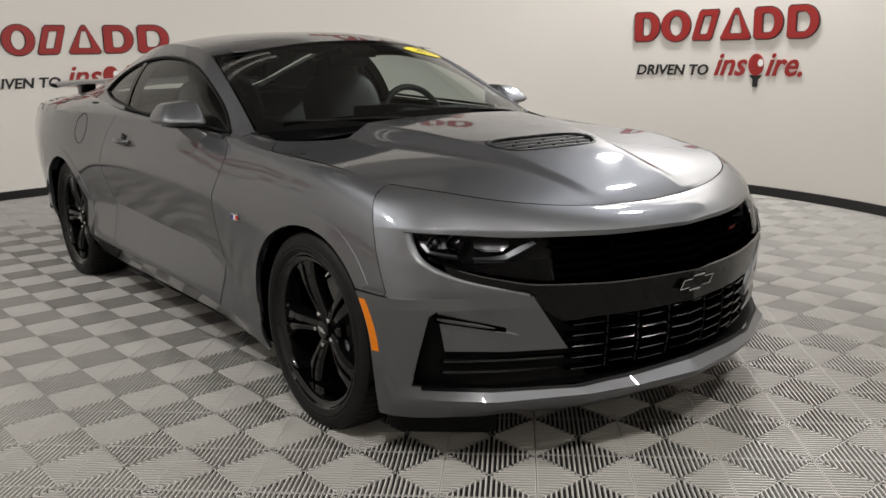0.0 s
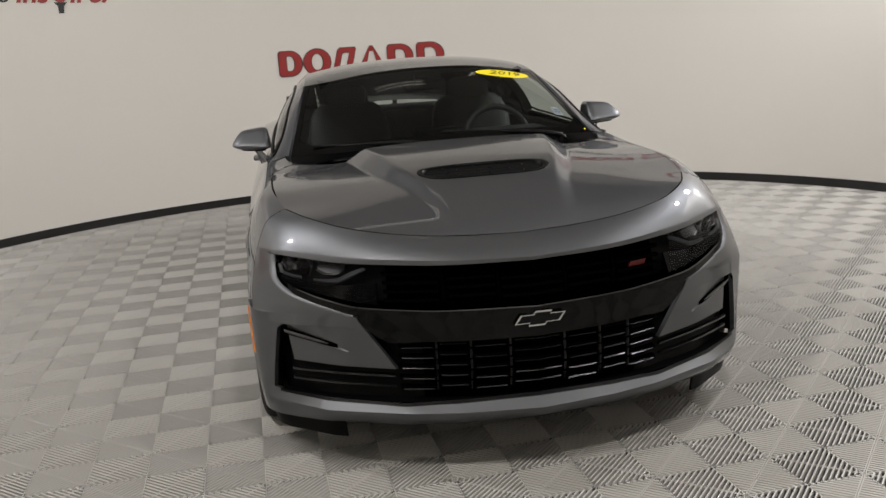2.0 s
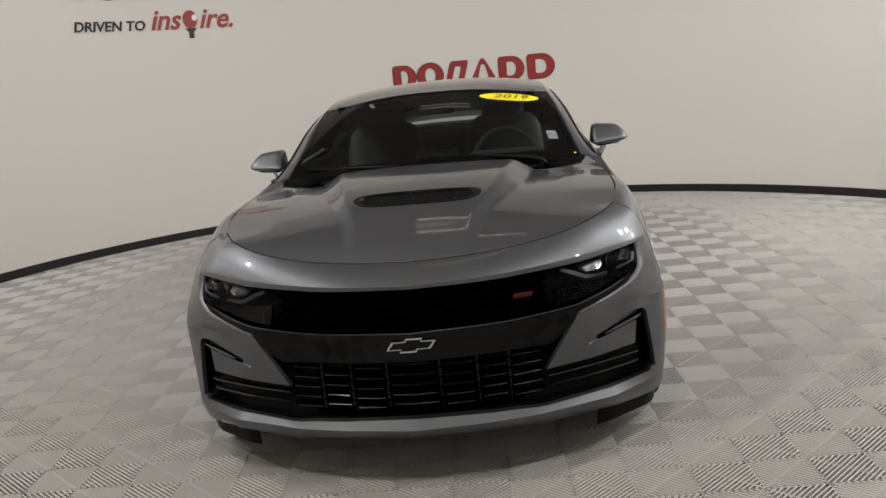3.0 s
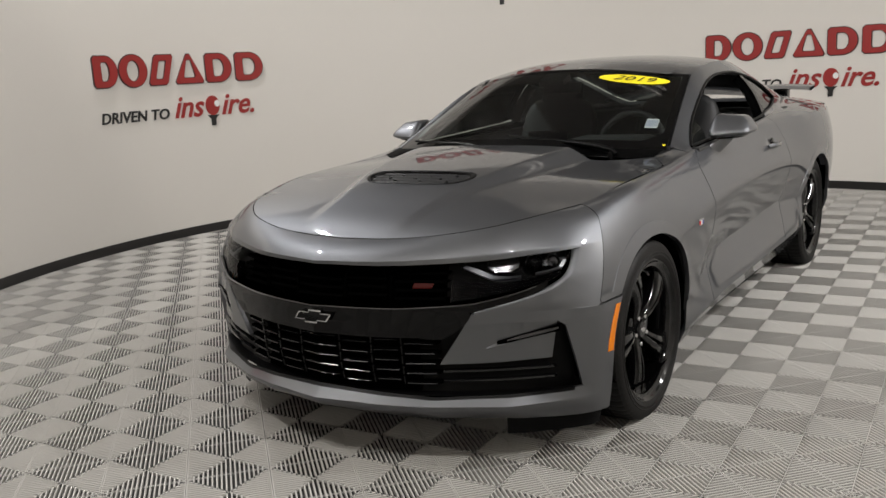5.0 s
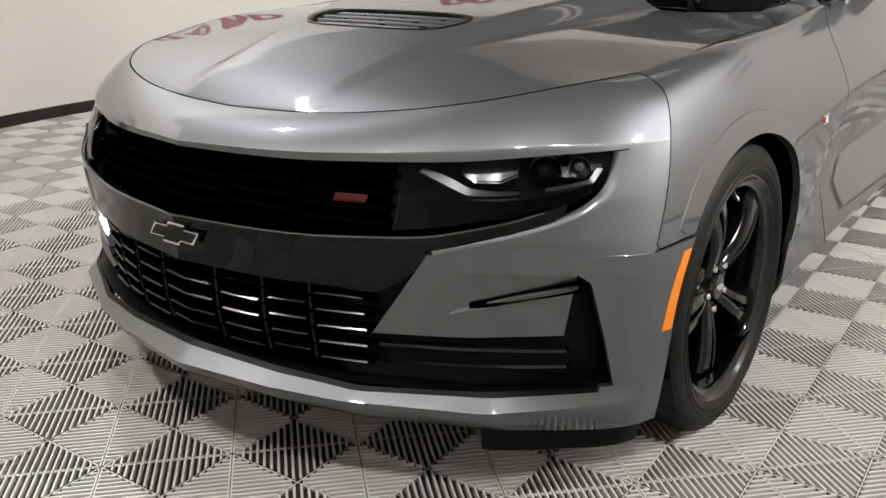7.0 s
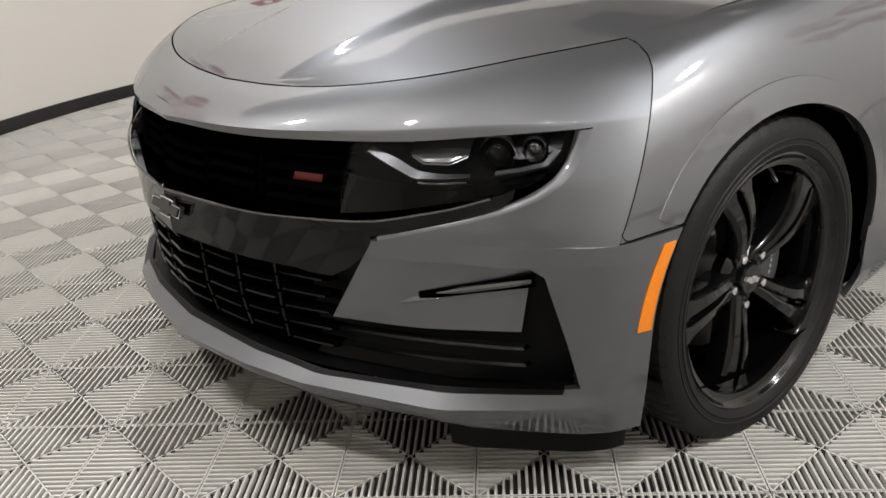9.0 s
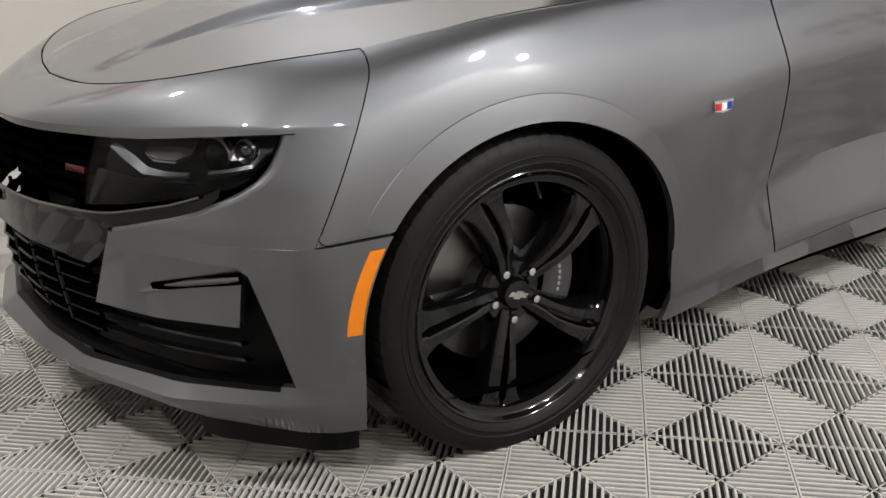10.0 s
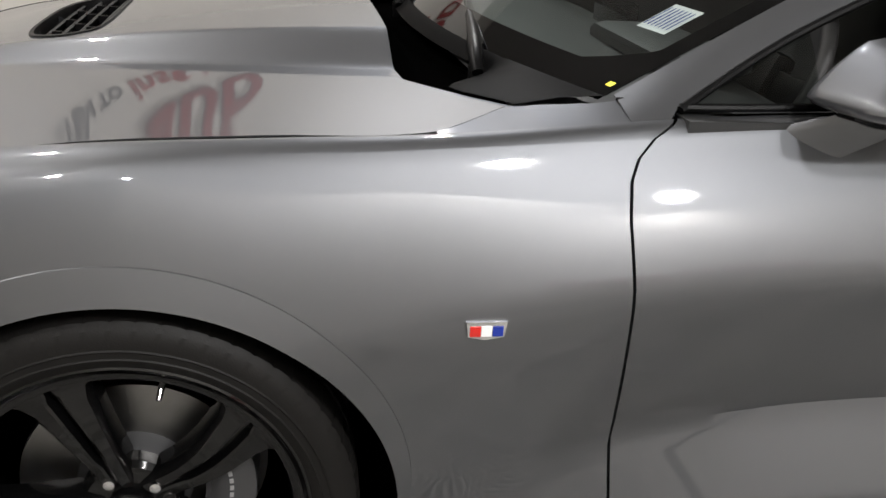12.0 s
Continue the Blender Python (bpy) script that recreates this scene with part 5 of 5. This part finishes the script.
for base, tip in (((0.53, 0.55, 0.942), (-0.02, 0.63, 0.995)), ((-0.12, 0.50, 0.955), (-0.62, 0.70, 0.965))):
    b, t = Vector(base), Vector(tip)
    bm = bmesh.new()
    tube(bm, [b + Vector((0.02, 0, -0.012)), b + Vector((0, 0, 0.006)), b.lerp(t, 0.12) + Vector((0, 0, 0.014)), b.lerp(t, 0.3) + Vector((0, 0, 0.017)), b.lerp(t, 0.6) + Vector((0, 0, 0.014))], [0.010, 0.013, 0.013, 0.010, 0.006], 12)
    WP = part("wiper", bm, SATIN, CAR, "black windscreen wiper")
    bm = bmesh.new()
    tube(bm, [b.lerp(t, 0.12) + Vector((0, 0.012, 0.010)), b.lerp(t, 0.6) + Vector((0, 0.004, 0.012)), t + Vector((0, 0, 0.012))], [0.006, 0.009, 0.005], 8)
    part("wiper_blade", bm, SATIN, WP)
    bm = bmesh.new()
    tube(bm, [b - Vector((0, 0, 0.04)), b - Vector((0, 0, 0.006)), b + Vector((0, 0, 0.001))], [0.012, 0.013, 0.009], 14)
    part("wiper_hub", bm, SATIN, WP)

# door mirrors: rings of height, inner and outer half width, front and back, with a crease low down
CAP = [(0.953, 0.850, 0.958, 1.020, 1.150), (0.956, 0.836, 0.978, 0.998, 1.162), (0.963, 0.822, 0.996, 0.982, 1.172), (0.970, 0.815, 1.004, 0.976, 1.177), (0.976, 0.815, 1.004, 0.977, 1.179), (0.990, 0.817, 0.999, 0.987, 1.180), (1.012, 0.821, 0.988, 1.008, 1.180), (1.032, 0.826, 0.974, 1.031, 1.178), (1.045, 0.832, 0.962, 1.048, 1.173), (1.051, 0.842, 0.948, 1.066, 1.163), (1.053, 0.856, 0.930, 1.088, 1.146)]
UNDER = [(0.945, 0.852, 0.945, 1.030, 1.145), (0.948, 0.844, 0.962, 1.012, 1.155), (0.957, 0.842, 0.968, 1.006, 1.158)]


def mirror_shell(sgn, rings):
    bm = bmesh.new()
    rows = []
    for z, xi, xo, yf, yb in rings:
        row = []
        for k in range(40):
            a = 2 * math.pi * k / 40
            c, w = math.cos(a), math.sin(a)
            x = (xi + xo) / 2 + (xo - xi) / 2 * math.copysign(abs(c) ** 0.42, c)
            y = (yf + yb) / 2 + (yb - yf) / 2 * math.copysign(abs(w) ** 0.42, w)
            lift = 0.07 * (x - 0.9) if z < 0.985 else -0.10 * (x - 0.9) * (z - 0.985) / 0.068 + 0.07 * (x - 0.9) * (1.053 - z) / 0.068
            row.append(bm.verts.new((sgn * x, y + 0.12 * (x - 0.9), z + 0.004 + lift)))
        rows.append(row)
    for lo, hi in zip(rows, rows[1:]):
        for k in range(40):
            bm.faces.new((lo[k], lo[(k + 1) % 40], hi[(k + 1) % 40], hi[k]))
    bm.faces.new(rows[0])
    bm.faces.new(rows[-1])
    bmesh.ops.recalc_face_normals(bm, faces=bm.faces)
    return bm


for sgn in (1, -1):
    MIR = part("door_mirror", mirror_shell(sgn, CAP), PAINT, CAR, "grey painted door mirror with a black underside", sharp=50)
    part("mirror_base", mirror_shell(sgn, UNDER), GLOSS, MIR)
    bm = bmesh.new()
    rows = []
    for k in range(9):
        t = k / 8
        c = Vector((sgn * (0.836 + 0.056 * t), 0.965 + 0.11 * t, 0.888 + 0.068 * t))
        w, h = 0.054 - 0.006 * t, 0.036 - 0.017 * t
        rows.append([c + Vector((sgn * 0.3 * w * math.cos(a), w * math.cos(a), h * math.sin(a))) for a in [2 * math.pi * j / 14 for j in range(15)]])
    add_grid(bm, rows)
    bmesh.ops.remove_doubles(bm, verts=bm.verts, dist=0.0003)
    bmesh.ops.recalc_face_normals(bm, faces=bm.faces)
    part("mirror_stalk", bm, PAINT, MIR)

# cabin inside
bm = bmesh.new()
box(bm, (-0.80, 0.62, 0.30), (0.80, 3.2, 0.36))
box(bm, (-0.84, 0.8, 0.30), (-0.78, 3.2, 0.93))
box(bm, (0.78, 0.8, 0.30), (0.84, 3.2, 0.93))
box(bm, (-0.80, 2.55, 0.30), (0.80, 2.62, 1.0))
part("cabin_tub", bm, DASH, CAR)
bm = bmesh.new()
rows = [[(0.74 * u, y + 0.06 * u * u, z - 0.03 * abs(u) ** 3) for u in np.linspace(-1, 1, 17)] for y, z in ((0.53, 0.925), (0.70, 0.945), (0.90, 0.945), (1.02, 0.925), (1.08, 0.86), (1.10, 0.70))]
add_grid(bm, rows, (0, 0, 1))
DB = part("dashboard", bm, DASH, CAR)
bm = bmesh.new()
box(bm, (0.18, 0.86, 0.93), (0.56, 1.05, 0.975), None, 0.03)
part("instrument_hood", bm, DASH, DB)
bm = bmesh.new()
box(bm, (-0.105, 0.97, 0.90), (0.12, 1.0, 1.0), None, 0.012)
part("screen_panel", bm, GLOSS, DB)
bm = bmesh.new()
rows = []
for k in range(33):
    a = 2 * math.pi * k / 32
    rows.append([pose(0.37, 1.17, 0.905, 68, 0, 0) @ Vector(((0.172 + 0.016 * math.cos(b)) * math.cos(a), (0.172 + 0.016 * math.cos(b)) * math.sin(a), 0.016 * math.sin(b))) for b in [2 * math.pi * j / 10 for j in range(11)]])
add_grid(bm, rows)
bmesh.ops.remove_doubles(bm, verts=bm.verts, dist=0.0004)
bmesh.ops.recalc_face_normals(bm, faces=bm.faces)
SW = part("steering_wheel", bm, LEATHER, CAR)
bm = bmesh.new()
box(bm, (-0.16, -0.03, -0.02), (0.16, 0.03, 0.0), pose(0.37, 1.16, 0.90, 68, 0, 0), 0.008)
box(bm, (-0.06, -0.06, -0.03), (0.06, 0.06, 0.02), pose(0.37, 1.16, 0.90, 68, 0, 0), 0.015)
part("wheel_spokes", bm, SATIN, SW)


def soft_box(bm, m, size, p=4.0):
    bmesh.ops.create_cube(bm, size=1)
    bmesh.ops.subdivide_edges(bm, edges=bm.edges, cuts=6, use_grid_fill=True)
    for v in bm.verts:
        q = v.co * 2
        n = (abs(q.x) ** p + abs(q.y) ** p + abs(q.z) ** p) ** (1 / p)
        q = q / max(n, 1e-6)
        v.co = m @ Vector((q.x * size[0], q.y * size[1], q.z * size[2]))


for x in (0.37, -0.37):
    bm = bmesh.new()
    soft_box(bm, pose(x, 1.50, 0.52, 8), (0.25, 0.27, 0.08))
    SEAT = part("front_seat", bm, LEATHER, CAR, "black leather front seat")
    bm = bmesh.new()
    soft_box(bm, pose(x, 1.83, 0.82, -20), (0.24, 0.07, 0.32))
    part("backrest", bm, LEATHER, SEAT)
    bm = bmesh.new()
    soft_box(bm, pose(x, 1.93, 1.12, -16), (0.13, 0.05, 0.10))
    part("headrest", bm, LEATHER, SEAT)
bm = bmesh.new()
soft_box(bm, pose(0, 2.45, 0.75, -22), (0.62, 0.08, 0.28))
part("rear_seat", bm, LEATHER, CAR)
bm = bmesh.new()
box(bm, (-0.11, -0.015, -0.03), (0.11, 0.015, 0.03), pose(0.0, 1.19, 1.205, -14), 0.012)
part("cabin_mirror", bm, SATIN, CAR)
bm = bmesh.new()
add_grid(bm, [[(0.55 * u, y, float(roof_c(y)[0]) - 0.035 - 0.03 * u * u) for u in np.linspace(-1, 1, 9)] for y in np.linspace(1.25, 2.44, 8)], (0, 0, -1))
part("headliner", bm, mat("headliner_cloth", (0.05, 0.05, 0.05), 0.9, noise_amt=0.1, noise_scale=40), CAR)

# underside: added black boxes stand in for the shade beneath the body
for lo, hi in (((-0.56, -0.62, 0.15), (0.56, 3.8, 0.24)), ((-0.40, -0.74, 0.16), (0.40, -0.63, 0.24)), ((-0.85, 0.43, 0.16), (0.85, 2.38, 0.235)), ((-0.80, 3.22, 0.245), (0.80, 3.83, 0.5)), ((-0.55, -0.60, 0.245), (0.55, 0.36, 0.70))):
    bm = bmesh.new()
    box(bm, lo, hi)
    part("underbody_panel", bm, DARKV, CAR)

# ---- wheels ----


WHEEL_Z = 0.325


def build_wheel(parent):
    """A wheel with its face towards +x, centred on the origin."""
    bm = bmesh.new()
    prof = [(-0.118, 0.268), (-0.124, 0.288), (-0.122, 0.312), (-0.112, 0.333), (-0.095, 0.342), (-0.045, 0.344), (-0.042, 0.337), (-0.036, 0.337), (-0.033, 0.344), (0.033, 0.344), (0.036, 0.337), (0.042, 0.337), (0.045, 0.344), (0.090, 0.3425), (0.109, 0.337), (0.1175, 0.327), (0.1225, 0.313), (0.1235, 0.301), (0.1255, 0.299), (0.1235, 0.296), (0.1235, 0.288), (0.1255, 0.286), (0.1235, 0.283), (0.1205, 0.275), (0.113, 0.267), (0.106, 0.262)]

    def sipe(k, a, r):
        if k % 5 == 0 and r > 0.336:
            return a, r - 0.002
        return a, r

    revolve(bm, prof, 320, "X", False, sipe)
    for v in bm.verts:      # the patch that carries the car
        if v.co.z < 0.02 - WHEEL_Z:
            sink = 0.02 - WHEEL_Z - v.co.z
            v.co.x *= 1 + 0.9 * sink * (abs(v.co.x) > 0.1)
        v.co.z = max(v.co.z, 0.0008 - WHEEL_Z)
    part("tyre", bm, RUBBER, parent, "black low-profile tyre", sharp=24)
    bm = bmesh.new()
    revolve(bm, [(0.108, 0.2725), (0.1165, 0.2715), (0.1185, 0.268), (0.116, 0.264), (0.109, 0.261), (0.104, 0.2525), (0.101, 0.2435), (0.094, 0.240), (0.06, 0.238), (-0.08, 0.234), (-0.11, 0.25), (-0.115, 0.266)], 120, "X")
    RM = part("rim", bm, RIM, parent, "gloss black alloy wheel")
    # five split spokes: two faceted arms, a narrow sunk pocket between them, a broad foot on the rim
    half = lin((0.0, 0.026), (0.15, 0.0275), (0.30, 0.030), (0.60, 0.039), (0.80, 0.047), (0.90, 0.057), (0.96, 0.074), (1.0, 0.100))
    slit = lin((0.0, 0.0), (0.24, 0.0005), (0.32, 0.004), (0.60, 0.006), (0.86, 0.007), (0.90, 0.003), (1.0, 0.0))
    for k in range(5):
        bm = bmesh.new()
        rows = []
        for t in (0.0, 0.08, 0.16, 0.20, 0.24, 0.32, 0.40, 0.48, 0.56, 0.64, 0.72, 0.80, 0.86, 0.88, 0.90, 0.95, 1.0):
            r = 0.040 + 0.214 * t
            w, g = float(half(t)[0]), float(slit(t)[0])
            lean = 0.010 * math.sin(math.pi * t) - 0.006 * t
            xf = 0.066 + 0.024 * t + 0.014 * math.sin(math.pi * t) ** 1.5
            deep = 0.016 * min(1.0, g / 0.004)
            shape = ((-w, -0.017), (-w + 0.004, -0.006), (-w + 0.009 + 0.004 * t, 0.003), (-g - 0.006, 0.006), (-g - 0.002, 0.004), (-g, -0.5 * deep), (-g * 0.6, -deep), (g * 0.6, -deep), (g, -0.5 * deep), (g + 0.002, 0.003), (g + 0.006, 0.005), (w - 0.008, 0.001), (w - 0.003, -0.006), (w, -0.017))
            rows.append([(xf + h, lean + y, math.sqrt(max(0.0, r * r - y * y * 0.9))) for y, h in shape])
        add_grid(bm, rows, (1, 0, 0))
        rim_e = [e for e in bm.edges if len(e.link_faces) == 1]
        res = bmesh.ops.extrude_edge_only(bm, edges=rim_e)
        for v in [g for g in res["geom"] if isinstance(g, bmesh.types.BMVert)]:
            v.co.x -= 0.034
        bmesh.ops.transform(bm, matrix=pose(0, 0, 0, 72 * k + 22), verts=bm.verts)
        part("spoke", bm, RIM, RM, sharp=22)
    bm = bmesh.new()
    revolve(bm, [(0.030, 0.076), (0.052, 0.074), (0.060, 0.066), (0.063, 0.04), (0.063, 0.0)], 40, "X")
    part("hub", bm, RIM, RM)
    bm = bmesh.new()
    revolve(bm, [(0.05, 0.034), (0.077, 0.033), (0.081, 0.030), (0.083, 0.0)], 36, "X")
    CP = part("centre_cap", bm, RIM, RM)
    bm = bmesh.new()
    extrude_outline(bm, [(x * 0.26, z * 0.30) for x, z in bow(1.0)], -0.0, 0.004)
    bmesh.ops.transform(bm, matrix=pose(0.084, 0, 0, 0, 0, 90) @ pose(0, 0, 0, 0, 18, 0), verts=bm.verts)
    part("cap_badge", bm, CHROME, CP)
    for k in range(5):
        a = radians(72 * k + 118)
        bm = bmesh.new()
        revolve(bm, [(0.045, 0.0105), (0.074, 0.0105), (0.080, 0.008), (0.083, 0.0)], 12, "X")
        bmesh.ops.translate(bm, verts=bm.verts, vec=(0, 0.056 * math.cos(a), 0.056 * math.sin(a)))
        part("lug_nut", bm, CHROME, RM, "chrome lug nut")
    bm = bmesh.new()
    a = radians(75)
    tube(bm, [(0.062, 0.232 * math.cos(a), 0.232 * math.sin(a)), (0.088, 0.205 * math.cos(a), 0.205 * math.sin(a))], [0.006, 0.004], 10)
    part("valve", bm, CHROME, RM)
    bm = bmesh.new()
    revolve(bm, [(0.0, 0.085), (0.0, 0.172), (-0.008, 0.173), (-0.024, 0.173), (-0.03, 0.172), (-0.03, 0.085)], 64, "X", True)
    part("brake_disc", bm, STEEL, parent, "steel brake disc")
    bm = bmesh.new()
    revolve(bm, [(0.03, 0.0), (0.03, 0.075), (0.005, 0.088), (-0.04, 0.09)], 40, "X")
    part("disc_hat", bm, IRON, parent)
    bm = bmesh.new()
    rows = []
    for x, r0 in ((0.02, 0.115), (0.032, 0.13), (0.034, 0.16), (0.03, 0.185), (-0.05, 0.19)):
        rows.append([(x, r0 * math.cos(t), r0 * math.sin(t)) for t in [radians(-38 + 76 * k / 12) for k in range(13)]])
    add_grid(bm, rows)
    hem(bm, 0.012)
    CL = part("brake_caliper", bm, IRON, parent, "dark grey brake caliper")
    bm = bmesh.new()
    for k in range(7):
        t = radians(-16 + 5.2 * k)
        box(bm, (-0.001, -0.003, -0.0038), (0.001, 0.003, 0.0038), Matrix.Translation((0.0345, 0.147 * math.cos(t), 0.147 * math.sin(t))) @ pose(0, 0, 0, math.degrees(t)))
    part("caliper_mark", bm, MARKM, CL, smooth=False)
    return parent


def wheel_at(sgn, y, turn):
    w = new("wheel")
    w.parent = CAR
    w["label"] = "black five-spoke wheel with low-profile tyre"
    return w


FIRST = wheel_at(1, 0, 0)
build_wheel(FIRST)
FIRST.matrix_basis = pose(0.797, 0.0, WHEEL_Z, 0, 0, 0)
for sgn, y in ((1, WB), (-1, 0.0), (-1, WB)):
    w = copy_thing(FIRST, pose(sgn * 0.797, y, WHEEL_Z, 0, 0, 0 if sgn > 0 else 180))

# ---- floor tiles: square cells with ribs, four triangles each ----
PITCH = 0.28284
TURN = math.radians(2.75)
OFF = (-0.462, -0.249)


def tile_mesh(n=9):
    """Verts and faces of one tile: opposite triangles have ribs the same way."""
    h = PITCH / 2 - 0.0012
    v, f = [], []

    step = 2 * h / (2 * n)
    shape = ((-0.208, -0.013), (-0.192, -0.0022), (-0.138, 0.0), (0.138, 0.0), (0.192, -0.0022), (0.208, -0.013))
    for ax in (0, 1):
        for sg in (1, -1):
            for i in range(2 * n):
                b = -h + step * (i + 0.5)
                a0 = abs(b) + 0.0035
                if a0 < h - 0.004:
                    k = len(v)
                    for a in (sg * a0, sg * h):
                        for o, z in shape:
                            v.append((a, b + o * step, z) if ax == 0 else (b + o * step, a, z))
                    turn = (sg > 0) == (ax == 0)
                    for m in range(5):
                        q = (k + m, k + 6 + m, k + 7 + m, k + 1 + m)
                        f.append(q if turn else q[::-1])
    # thin frame along the edges and the two diagonals
    t = 0.0016
    for x0, y0, x1, y1 in ((-h, -h, h, -h + 2 * t), (-h, h - 2 * t, h, h), (-h, -h, -h + 2 * t, h), (h - 2 * t, -h, h, h)):
        k = len(v)
        v += [(x0, y0, -0.001), (x1, y0, -0.001), (x1, y1, -0.001), (x0, y1, -0.001)]
        f.append((k, k + 1, k + 2, k + 3))
    for s in (1, -1):
        k = len(v)
        d = 0.0022
        v += [(-h, s * -h - d, -0.002), (h, s * h - d, -0.002), (h, s * h + d, -0.002), (-h, s * -h + d, -0.002)]
        f.append((k, k + 1, k + 2, k + 3))
    return v, f


TV, TF = tile_mesh()
tile_data = bpy.data.meshes.new("floor_tile")
tile_data.from_pydata(TV, [], TF)
tile_data.materials.append(TILE)


def tile_spot(i, j):
    u0, u1 = i + OFF[0], j + OFF[1]
    x, y = (u0 + u1) * 0.2, (u0 - u1) * 0.2
    c, s = math.cos(TURN), math.sin(TURN)
    return c * x - s * y, s * x + c * y


spots = []
for i in range(-44, 46):
    for j in range(-46, 46):
        x, y = tile_spot(i, j)
        if abs(x) < 5.72 and -5.32 < y < 6.72:
            spots.append((min(abs(abs(x) - 1.25) + 0.5 * max(0, y - 1.2) + max(0, -1.0 - y), abs(y + 1.1) + max(0, abs(x) - 1.0)), x, y))
spots.sort()
rot = math.degrees(TURN) + 45
for d, x, y in spots[:300]:
    ob = new("floor_tile", tile_data)
    ob.parent = FLOOR
    ob.matrix_basis = pose(x, y, 0, 0, 0, rot)
m2 = pose(0, 0, 0, 0, 0, rot).to_3x3()
base = [m2 @ Vector(p) for p in TV]
vv, ff = [], []
for d, x, y in spots[300:]:
    k = len(vv)
    vv += [(p.x + x, p.y + y, p.z) for p in base]
    ff += [tuple(q + k for q in face) for face in TF]
me = bpy.data.meshes.new("floor_tiles_rest")
me.from_pydata(vv, [], ff)
me.materials.append(TILE)
rest = new("floor_tiles_rest", me)
rest.parent = FLOOR
tagged(rest, "ribbed grey plastic floor tiles", kind="stuff")
